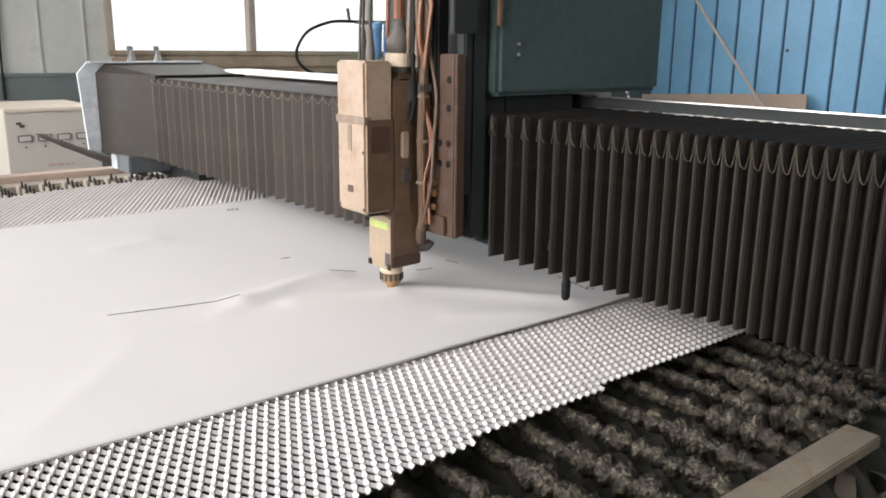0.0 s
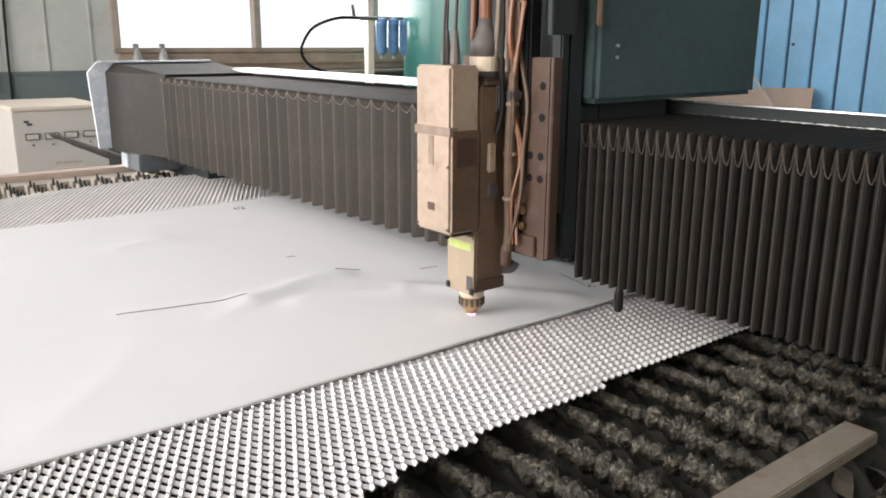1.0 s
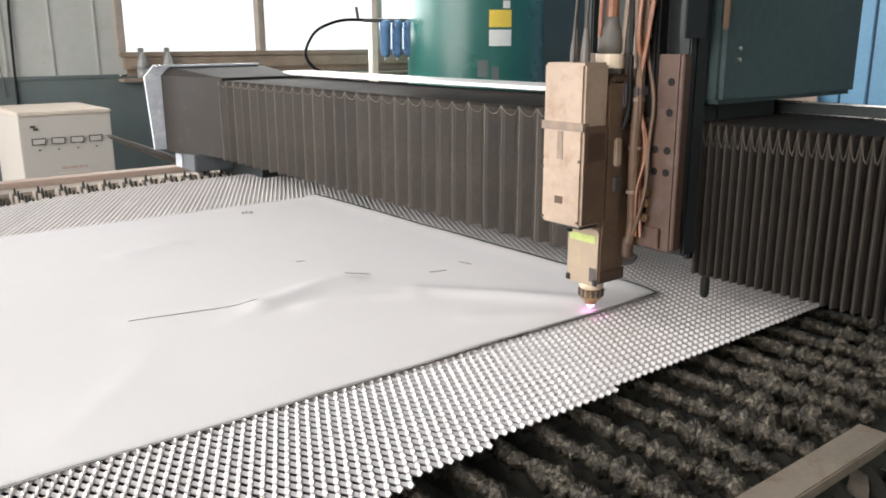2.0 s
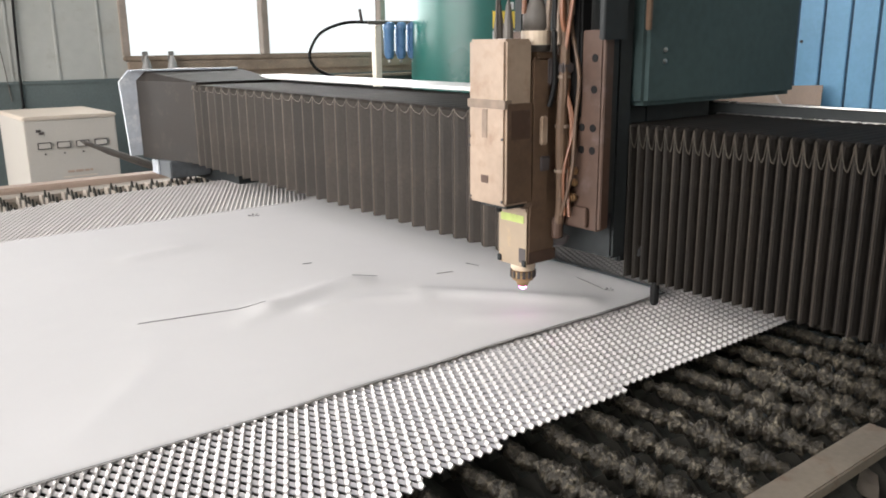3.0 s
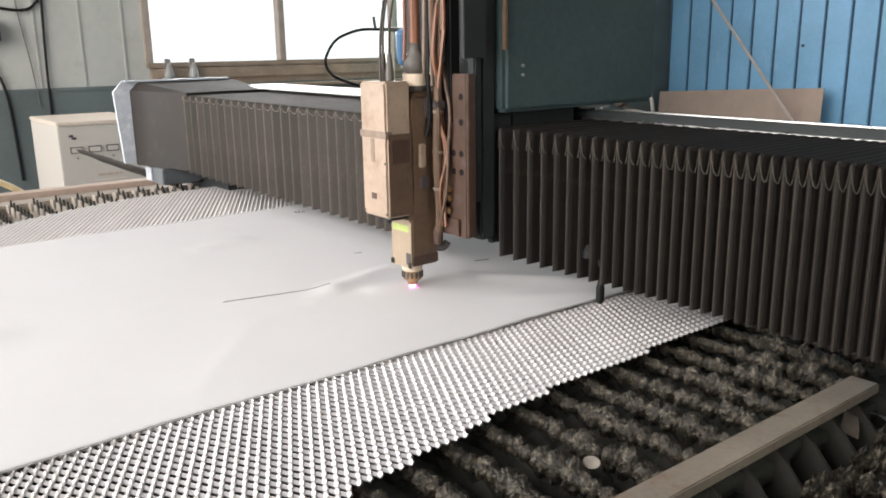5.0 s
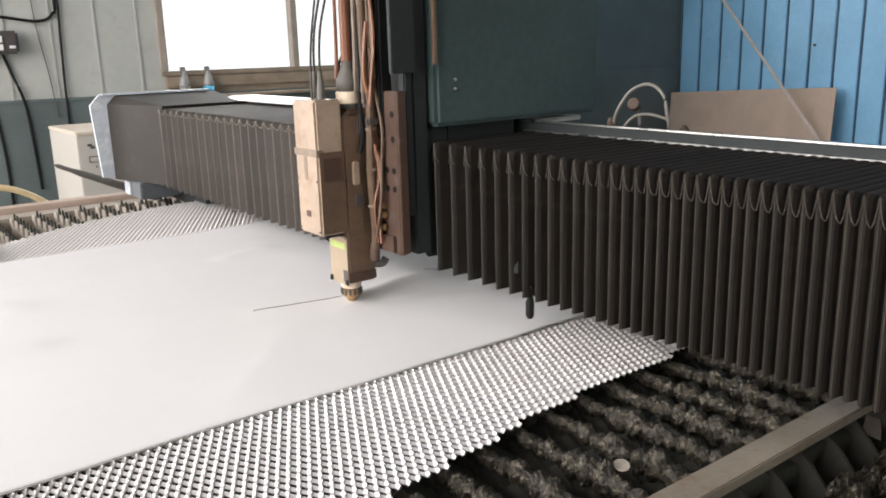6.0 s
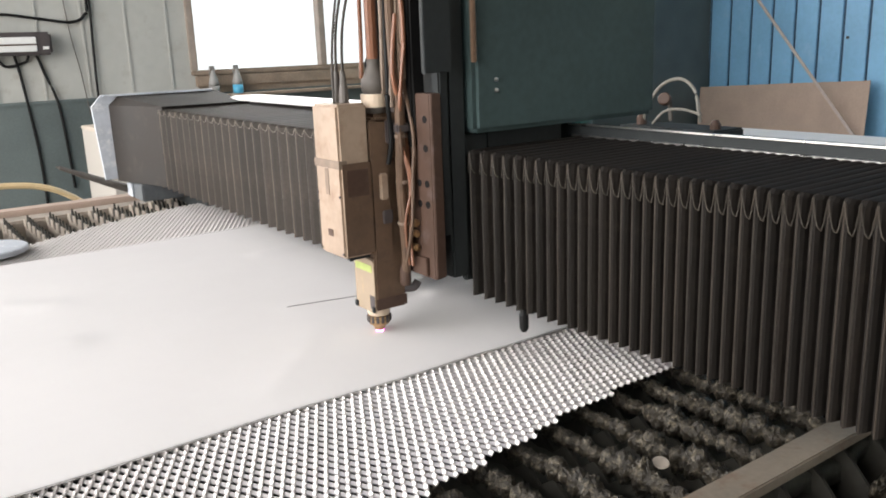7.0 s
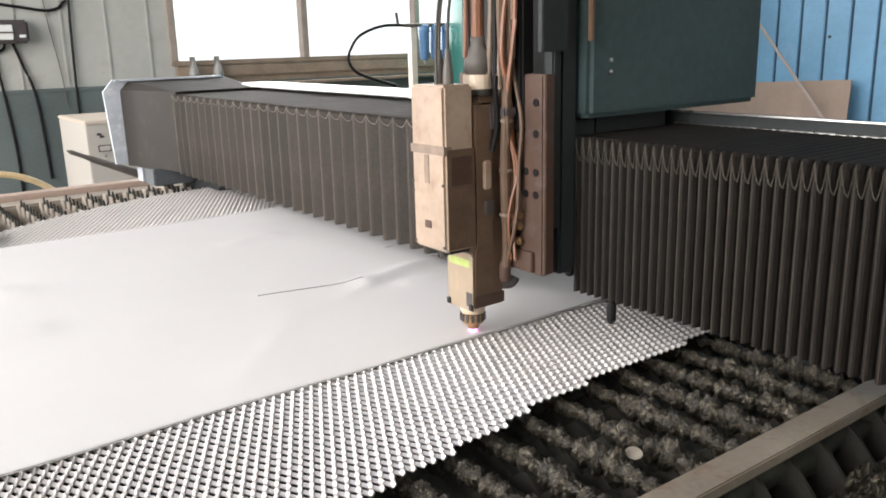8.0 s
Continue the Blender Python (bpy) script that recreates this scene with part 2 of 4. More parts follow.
def building():
    tagged(part("floor", box(X0 - .2, X1 + .2, Y0 - .2, Y1 + .2, -.1, 0), M_FLOOR), "oil-stained grey concrete workshop floor", "floor", kind="structure")
    # window wall: grey panels above a dark dado
    w = tagged(new("wall_north"), "grey panel wall with a dark lower band", "wall", kind="structure")
    part("upper_panel", box(-1.0, WX0, Y1, Y1 + .12, 1.0, H), M_WALL, w)
    part("upper_panel", box(X0, -3.6, Y1, Y1 + .12, 1.0, H), M_WALL, w)
    part("upper_panel", box(-3.6, -1.0, Y1, Y1 + .12, 1.0, 1.15), M_WALL, w)
    part("upper_panel", box(-3.6, -1.0, Y1, Y1 + .12, 2.75, H), M_WALL, w)
    part("dado", box(X0, X1, Y1 - .012, Y1 + .12, 0, .99), M_DADO, w, "dark teal painted lower wall")
    part("panel_under_window", box(WX0, WX1, Y1, Y1 + .12, .99, WZ0 - .03), M_SILL, w)
    part("panel_over_window", box(WX0, WX1, Y1, Y1 + .12, WZ1, H), M_WALL, w)
    # The end panel takes the dado's dark colour for the shaded corner.
    part("end_panel", box(WX1, X1, Y1, Y1 + .12, .99, H), M_DADO, w, "wall panel coloured dark for the corner's shade")
    for k in range(10):
        x = WX0 - .16 - k * .24
        part("panel_joint", box(x - .006, x + .006, Y1 - .007, Y1 - .001, 1.0, H), M_WALL, w)
    part("dado_capping", box(X0, WX0 - .05, Y1 - .02, Y1 - .001, .985, 1.005, .003), M_DADO, w)
    win = tagged(new("window_1"), "bright factory window with old metal frames above a worn sill", "window", kind="structure")
    part("window_sill", box(WX0 - .04, WX1 + .05, Y1 - .022, Y1 + .12, WZ0 - .03, WZ0, .006), M_SILL, win, "weathered brown sill board")
    part("ledge", box(WX0 - .06, WX1, Y1 - .13, Y1 - .021, .962, .980, .003), M_SILL, win, "narrow brown ledge under the sill")
    part("sill_batten", box(WX0 - .02, WX1, Y1 - .03, Y1 - .002, WZ0 - .10, WZ0 - .034, .004), M_SILL, win)
    for x in (WX0 - .02, 2.437, 3.35, WX1 - .03):
        part("mullion", box(x - .022, x + .022, Y1 - .02, Y1 + .05, WZ0, WZ1, .004), M_FRAME, win)
    part("window_head", box(WX0, WX1, Y1 - .02, Y1 + .05, WZ1 - .05, WZ1 - .001, .004), M_FRAME, win)
    tagged(part("backdrop", box(-11, 14, 8.0, 8.05, -1, 7), M_SKY), "white glare of daylight outside the window", "sky", kind="structure")
    # blue cladding
    b = tagged(new("wall_east"), "blue ribbed sheet-metal wall cladding", "wall", kind="structure")
    part("wall_core", box(X1, X1 + .12, Y0, Y1, 0, H), M_BLUEWALL, b)
    pitch, first = .219, Y0 + .097
    sheet = bmesh.new()
    n = int((Y1 - first) / pitch)
    for k in range(n):
        y = first + k * pitch
        box(X1 - .022, X1 - .001, y + .012, y + pitch - .012, .02, H, .005, sheet)
    part("cladding_sheet", sheet, M_BLUEWALL, b)
    gr = bmesh.new()
    for k in range(n + 1):
        y = first + k * pitch
        box(X1 - .005, X1 - .0005, y - .0118, y + .0118, .02, H, 0, gr)
    part("cladding_groove", gr, M_GROOVE, b)
    part("screw", lathe([(.012, 0), (.012, .012), (.006, .016)], seg=8), M_DKPRINT, b).matrix_local = pose(X1 - .022, 3.62, 1.165, 0, -90, 0)
    # the rest closes the place out of view; the roof opening is added
    s = tagged(new("wall_south"), "plain grey panel wall", "wall", kind="structure")
    part("panel", box(X0, X1, Y0 - .12, Y0, 0, H), M_WALL, s)
    v = tagged(new("wall_west"), "grey panel wall with a wide window opening", "wall", kind="structure")
    part("panel_low", box(X0 - .12, X0, Y0, Y1, 0, .35), M_WALL, v)
    part("panel_high", box(X0 - .12, X0, Y0, Y1, 4.2, H), M_WALL, v)
    part("panel_end", box(X0 - .12, X0, Y0, -1.85, .35, 4.2), M_WALL, v)
    part("panel_end", box(X0 - .12, X0, 4.25, Y1, .35, 4.2), M_WALL, v)
    r = bmesh.new()
    box(X0, X1, Y0, -.25, H, H + .1, 0, r)
    box(X0, X1, 3.25, Y1 + .12, H, H + .1, 0, r)
    box(X0, -2.65, -.25, 3.25, H, H + .1, 0, r)
    box(1.85, X1, -.25, 3.25, H, H + .1, 0, r)
    tagged(part("ceiling", r, M_ROOF), "unseen grey sheet roof with an opening added for fill light", "ceiling", kind="structure")


building()

# ---- cutting table ----
TZ = .85
PITCH = .054


def near_edge(x):
    return .474 - .072 * max(0, .9 - x) ** 2 if x > .318 else .441 - .15 * (.318 - x)


def far_edge(x):
    return 1.99 - .50 * max(0, .75 - x) ** 2.2


def cutting_table():
    t = thing("cutting_table", "steel cutting table frame with dusty rails", "table")
    part("side_rail", box(-1.6, 1.9, 2.26, 2.34, .70, .815, .006), M_FARSLAT, t, "beige dusty steel rail")
    part("rail_ledge", box(-1.6, 1.9, 2.342, 2.40, .79, .830, .004), M_CARD, t)
    part("side_rail", box(-1.6, 1.9, -.62, -.54, .60, .80, .006), M_TRAY, t)
    part("end_rail", box(1.86, 1.94, -.54, 2.26, .60, .83, .006), M_TRAY, t)
    part("end_rail", box(-1.68, -1.6, -.62, 2.34, .60, .83, .006), M_TRAY, t)
    part("scrap_tray", box(-1.6, 1.86, -.54, 2.26, .60, .62), M_TRAY, t)
    for x in (-1.55, 1.8):
        for y in (-.6, 2.25):
            part("leg", box(x, x + .08, y, y + .08, 0, .6, .004), M_TRAY, t)
    part("apron", box(-1.6, 1.86, -.56, -.545, .1, .6), M_TRAY, t)
    bar = tagged(part("flat_bar", box(-1.2, .722, .257, .289, .826, .838, .0015), M_BAR), "worn bare steel flat bar lying across the slats", "bar")
    return t


cutting_table()


def slag_lumps(rng, y0, y1, z):
    """One fused, pitted crust of lumps along the top of a slat."""
    lumps, y = [], y0
    while y < y1:
        r = rng.uniform(.0072, .0128)
        lumps.append((y, r, rng.uniform(-.0025, .0025), rng.uniform(.8, 1.5)))
        y += r * rng.uniform(1.35, 2.1)
    seg, n = 38, int((y1 - y0) / .0014)
    seed = Vector((rng.uniform(0, 99), rng.uniform(0, 99), rng.uniform(0, 99)))
    b = bmesh.new()
    rings = []
    for k in range(n + 1):
        y = y0 + (y1 - y0) * k / n
        r, cx, tall = .0036, 0, 1
        for ly, lr, lx, lt in lumps:
            q = 1 - ((y - ly) / lr) ** 2
            if q > 0 and lr * math.sqrt(q) > r:
                r, cx, tall = lr * math.sqrt(q), lx, lt
        end = min(1, (y - y0) / .012, (y1 - y) / .012)
        r *= .25 + .75 * max(0, end)
        if y > .425:
            r, tall = min(r, .0075), min(tall, .9)
        ring = []
        for a in range(seg):
            c, s = math.cos(a * math.tau / seg), math.sin(a * math.tau / seg)
            p = Vector((c * r, y, s * r))
            f = 1 + .26 * noise.noise(p * 110 + seed) + .62 * abs(noise.noise(Vector((p.x * 300, p.y * 460, p.z * 110)) + seed)) + .16 * noise.noise(p * 700 + seed) - .16
            ring.append(b.verts.new((cx + c * r * f, y + .002 * noise.noise(p * 260 + seed), z + s * r * f * (tall if s > 0 else 1.3))))
        rings.append(ring)
    for p, q in zip(rings, rings[1:]):
        for a in range(seg):
            b.faces.new((p[a], p[(a + 1) % seg], q[(a + 1) % seg], q[a]))
    b.faces.new(rings[0])
    b.faces.new(rings[-1])
    return b


def slats():
    rng = random.Random(5)
    crusts = []
    for k in range(6):
        b = slag_lumps(rng, .292, .66, 0)
        me = bpy.data.meshes.new("slag_crust")
        b.to_mesh(me)
        b.free()
        me.materials.append(M_SLAG)
        for p in me.polygons:
            p.use_smooth = True
        crusts.append(me)
    low = []
    for k in range(3):
        b = slag_lumps(rng, -.40, .25, 0)
        me = bpy.data.meshes.new("slag_crust")
        b.to_mesh(me)
        b.free()
        me.materials.append(M_SLAG)
        low.append(me)
    plate, far = None, None
    for k in range(-26, 28):
        x = .378 + k * PITCH
        s = thing("support_slat", "slag-crusted steel support slat of the cutting table", "slat", "support slats")
        s.location = (x, 0, 0)
        if plate is None:
            verts, faces = [], []
            ys = np.arange(-.5, 2.24, .02)
            for i, y in enumerate(ys):
                zt = (.838 if i % 2 else .806) if y > .68 else (.822 if i % 2 else .806) if y > .26 else .782 + .02 * noise.noise(Vector((y * 30, 0, 0)))
                verts += [(-.002, y, .63), (.002, y, .63), (.002, y, zt), (-.002, y, zt)]
            for i in range(len(ys) - 1):
                a, c = 4 * i, 4 * i + 4
                faces += [(a + j, a + (j + 1) % 4, c + (j + 1) % 4, c + j) for j in range(4)]
            plate = from_arrays("plate", verts, faces, M_SLAT, s)
        else:
            o = new("plate", plate.data)
            o.parent = s
        if -5 <= k <= 18:
            o = new("slag_crust", crusts[k % 6])
            o.parent = s
            o.location = (0, rng.uniform(-.01, .002), .831)
            o = new("slag_crust", low[k % 3])
            o.parent = s
            o.location, o.scale = (0, rng.uniform(-.02, .02), .783), (1.7, 1, 1.4)
        if far is None:
            # Far teeth are paler than the slat's plate.
            far = part("far_teeth", far_teeth(), M_FARSLAT, s, "pale teeth of the slat")
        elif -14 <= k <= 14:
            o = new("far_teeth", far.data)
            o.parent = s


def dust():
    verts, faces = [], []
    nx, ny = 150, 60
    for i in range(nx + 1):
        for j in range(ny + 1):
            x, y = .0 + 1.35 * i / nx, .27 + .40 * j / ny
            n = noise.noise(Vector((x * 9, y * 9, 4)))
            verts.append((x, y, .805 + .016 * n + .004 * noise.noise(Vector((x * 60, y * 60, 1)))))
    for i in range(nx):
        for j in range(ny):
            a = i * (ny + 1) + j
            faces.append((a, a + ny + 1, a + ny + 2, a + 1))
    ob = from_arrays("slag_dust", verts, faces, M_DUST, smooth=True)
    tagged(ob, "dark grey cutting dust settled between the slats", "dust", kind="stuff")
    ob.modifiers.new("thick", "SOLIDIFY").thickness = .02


dust()


def far_teeth():
    """The clean toothed end of a slat, a comb of square notches."""
    b = bmesh.new()
    prof = [(1.58, .70)]
    y = 1.58
    while y < 2.23:
        prof += [(y, .822), (y + .030, .822), (y + .036, .800), (y + .058, .800)]
        y += .064
    prof += [(2.245, .806), (2.245, .70)]
    v0 = [b.verts.new((-.0045, q, z)) for q, z in prof]
    v1 = [b.verts.new((.0045, q, z)) for q, z in prof]
    b.faces.new(v0)
    b.faces.new(v1[::-1])
    for k in range(len(prof)):
        b.faces.new((v0[k], v1[k], v1[(k + 1) % len(prof)], v0[(k + 1) % len(prof)]))
    return b


slats()


def expanded_metal():
    """Diamond lattice of flat strands, all leaning the same way, bowed along its two long edges."""
    lx, ly, wid, th = .0108, .0208, .0045, .0008
    verts, faces = [], []
    lean = Vector((math.cos(radians(24)), 0, math.sin(radians(24))))

    def inside(x, y):
        return near_edge(x) <= y <= far_edge(x)

    def strand(a, b):
        d = (b - a).normalized()
        n = d.cross(lean).normalized() * th
        s = lean * wid / 2
        k = len(verts)
        for p in (a - d * .0014, b + d * .0014):
            verts.extend([p - s - n, p + s - n, p + s + n, p - s + n])
        faces.extend([(k, k + 1, k + 5, k + 4), (k + 1, k + 2, k + 6, k + 5), (k + 2, k + 3, k + 7, k + 6), (k + 3, k, k + 4, k + 7), (k, k + 3, k + 2, k + 1), (k + 4, k + 5, k + 6, k + 7)])

    for i in range(int(2.4 / (lx / 2))):
        x = -1.1 + i * lx / 2
        for j in range(int(1.8 / ly)):
            y = .28 + (j + .5 * (i % 2)) * ly
            if not inside(x, y) or (.70 < y < 1.48 and x < .80):
                continue
            z = TZ - .003 + .003 * noise.noise(Vector((x * 2, y * 2, 0)))
            # the bond where the strands meet, standing steeper than they do
            u = Vector((math.cos(radians(52)), 0, math.sin(radians(52)))) * .0020
            n, k = Vector((-u.z, 0, u.x)).normalized() * .0007, len(verts)
            for e in (-.0027, .0027):
                p = Vector((x - .0002, y + e, z + .0012))
                verts.extend([p - u - n, p + u - n, p + u + n, p - u + n])
            faces.extend([(k, k + 1, k + 5, k + 4), (k + 1, k + 2, k + 6, k + 5), (k + 2, k + 3, k + 7, k + 6), (k + 3, k, k + 4, k + 7), (k, k + 3, k + 2, k + 1), (k + 4, k + 5, k + 6, k + 7)])
            for s in (-.5, .5):
                q = (x + lx / 2, y + s * ly)
                if inside(*q):
                    strand(Vector((x, y, z)), Vector((*q, z)))
    ob = from_arrays("expanded_metal_sheet", verts, faces, M_MESH)
    tagged(ob, "silvery expanded metal mesh sheet lying on the slats", "metal mesh", kind="stuff")


expanded_metal()

FX0, FX1, FY0, FY1 = -1.1, .873, .637, 1.572
# slits and folds in the film: polylines on the table, height of the fold, its width
# The last fold also shapes the head's shadow streak beside the nozzle.
FOLDS = [([(.27, .962), (.332, .948), (.417, .928)], .006, .02), ([(.417, .928), (.507, .95), (.569, .949)], .012, .022),
         ([(.469, .88), (.544, .867), (.599, .836)], .010, .018), ([(.366, 1.305), (.415, 1.317), (.45, 1.318)], .008, .025),
         ([(.605, .715), (.685, .666)], .005, .02), ([(-.076, 1.275), (-.007, 1.232)], .008, .03), ([(-.109, 1.032), (-.025, 1.024)], .008, .03),
         ([(.119, .698), (.189, .772), (.254, .854)], .0018, .016), ([(.367, .89), (.418, .91), (.546, .968)], .004, .014), ([(.62, .85), (.70, .76), (.76, .68)], .012, .020)]
SLITS = [[(.262, .964), (.332, .948), (.417, .928)], [(.585, .985), (.612, .957)], [(.688, .912), (.715, .906)],
         [(.56, 1.09), (.575, 1.087)], [(.76, .93), (.765, .905)], [(.831, .763), (.825, .73), (.818, .700)]]


def film_height(x, y):
    z = TZ + .0030 + .0008 * noise.noise(Vector((x * 3.1, y * 3.1, 3))) + .0007 * noise.noise(Vector((x * 8, y * 8, 8)))
    for pts, h, w in FOLDS:
        best = 9
        for (ax, ay), (bx, by) in zip(pts, pts[1:]):
            dx, dy = bx - ax, by - ay
            q = max(0, min(1, ((x - ax) * dx + (y - ay) * dy) / (dx * dx + dy * dy)))
            best = min(best, math.hypot(x - ax - q * dx, y - ay - q * dy))
        z += .4 * h * math.exp(-(best / w) ** 2)
    z += .004 * math.exp(-((x - FX1) / .03) ** 2)
    z = max(z, TZ + .0018)
    near = math.exp(-max(0, y - FY0) / .012)
    return z * (1 - near) + (TZ + .0018) * near


def film():
    nx, ny = 230, 130
    verts, faces = [], []
    for i in range(nx + 1):
        x = FX0 + (FX1 - FX0) * i / nx
        for j in range(ny + 1):
            y = FY0 + (FY1 - FY0) * j / ny
            e = .004 * noise.noise(Vector((x * 6, 0, 0))) * (1 - j / ny)
            verts.append((x, y + e, film_height(x, y)))
    for i in range(nx):
        for j in range(ny):
            a = i * (ny + 1) + j
            faces.append((a, a + ny + 1, a + ny + 2, a + 1))
    ob = from_arrays("protective_film", verts, faces, M_FILM, smooth=True)
    tagged(ob, "white protective film, slightly wrinkled and slit, over the mesh sheet", "film")
    mod = ob.modifiers.new("thick", "SOLIDIFY")
    mod.thickness, mod.offset = .0012, -1
    # Dark edge ribbon: scorch plus the gap's shadow, wider at the curled right end.
    b = bmesh.new()
    rows = []
    for i in range(nx + 1):
        x = FX0 + (FX1 - FX0) * i / nx
        y = FY0 + .004 * noise.noise(Vector((x * 6, 0, 0)))
        w = .0001 + .0004 * abs(noise.noise(Vector((x * 45, 7, 0)))) + .0018 * max(0, (x - .55) / .3) ** 2
        rows.append([b.verts.new((x, y - d, TZ + z)) for d, z in ((-.0003, .0026), (w, .0023))])
    for p, q in zip(rows, rows[1:]):
        b.faces.new((p[0], p[1], q[1], q[0]))
    part("scorch_shadow_edge", b, M_CUT, ob, "thin dark edge of the film, scorch and painted shadow")
    for pts in SLITS:
        b = bmesh.new()
        pts = smooth_points([(x, y, 0) for x, y in pts], 8)
        rows = []
        for k, p in enumerate(pts):
            d = (pts[min(k + 1, len(pts) - 1)] - pts[max(k - 1, 0)]).normalized()
            w = .0003 * math.sin(math.pi * (k + .4) / len(pts)) + .0001
            l, r = p + Vector((-d.y, d.x, 0)) * w, p + Vector((d.y, -d.x, 0)) * w
            rows.append([b.verts.new((q.x, q.y, film_height(q.x, q.y) + h)) for q, h in ((l, .0004), (p, .0012), (r, .0004))])
        for p, q in zip(rows, rows[1:]):
            b.faces.new((p[0], p[1], q[1], q[0]))
            b.faces.new((p[1], p[2], q[2], q[1]))
        part("cut_slit", b, M_CUT, ob, "dark scorched slit")
    # a curled flap and burnt specks beside the cuts
    for x, y, r in ((.661, 1.477, .011), (.815, .687, .006)):
        b = bmesh.new()
        z = film_height(x, y)
        for k in range(5):
            a = k * 1.35 + x * 40
            v = [b.verts.new((x + r * q * math.cos(a + s), y + r * q * math.sin(a + s), z + .0012 + h)) for q, s, h in ((.15, 0, .002), (1, -.16, .003), (1.15, .05, .004), (.9, .18, .001))]
            b.faces.new(v)
        part("curled_flap", b, M_CUT, ob, "scorched curled flap")


film()

# ---- gantry ----
FRONT, TOPZ, CAPY, ENDY = .09, 1.094, 2.20, -.35
NL, NR = 33, 76
GAP, GAP_R = .10, .08


def web(a):
    """How far a fold has fallen back at a part a of its half width."""
    return .10 * a * a / .09 if a < .3 else .10 + .90 * (a - .3) / .7


def pleat_mesh(half, depth, z0, z1, back):
    """One fold of the bellows: a rounded ridge with two webs, down the front and back over the top."""
    b = bmesh.new()
    rows = []
    for q in (-1, -.6, -.3, -.15, 0, .15, .3, .6, 1):
        a = abs(q)
        d = depth * web(a)
        pts = [(d, z0 + .004 * a), (d, z1 - .004 - d * .3), (d + .004, z1 - d * .3), (back, z1 - d * .12)]
        rows.append([b.verts.new((x, q * half, z)) for x, z in pts])
    for p, q in zip(rows, rows[1:]):
        for k in range(3):
            b.faces.new((p[k], p[k + 1], q[k + 1], q[k]))
    bmesh.ops.solidify(b, geom=b.faces[:], thickness=.0008)
    return b


def seam_mesh(z0, z1, r):
    b = bmesh.new()
    tube([(-r * .4, 0, z0), (-r * .4, 0, z1 - .002)], r, 5, b, 1)
    return b


def piping_mesh(half, depth, z1, drop, meet):
    b = bmesh.new()
    for s in (-1, 1):
        pts = []
        for k in range(6):
            q = k / 5
            y = meet * q
            pts.append((depth * .3 * web(y / half) - .0012, s * y, z1 - .002 - drop * (1 - (1 - q) ** 2)))
        tube(pts, .0007, 4, b, 1)
    return b


def spread(t_row):
    """Places of the folds along the gantry for one place of the carriage."""
    y = t_row[2]
    left, right = [], []
    extra = CAPY - .08 - (y + GAP) - NL * .0435
    w = [math.exp(-i / 8.0) for i in range(NL)]
    tot, p = sum(w), y + GAP
    for i in range(NL):
        step = .0435 + extra * w[i] / tot
        left.append(p + step * .5)
        p += step
    extra = (y - GAP_R) - ENDY - NR * .0127
    w = [math.exp(-i / (8.0 if extra > 0 else 25.0)) for i in range(NR)]
    tot, p = sum(w), y - GAP_R
    for i in range(NR):
        step = .0127 + extra * w[i] / tot
        right.append(p - step * .5)
        p -= step
    return left, right


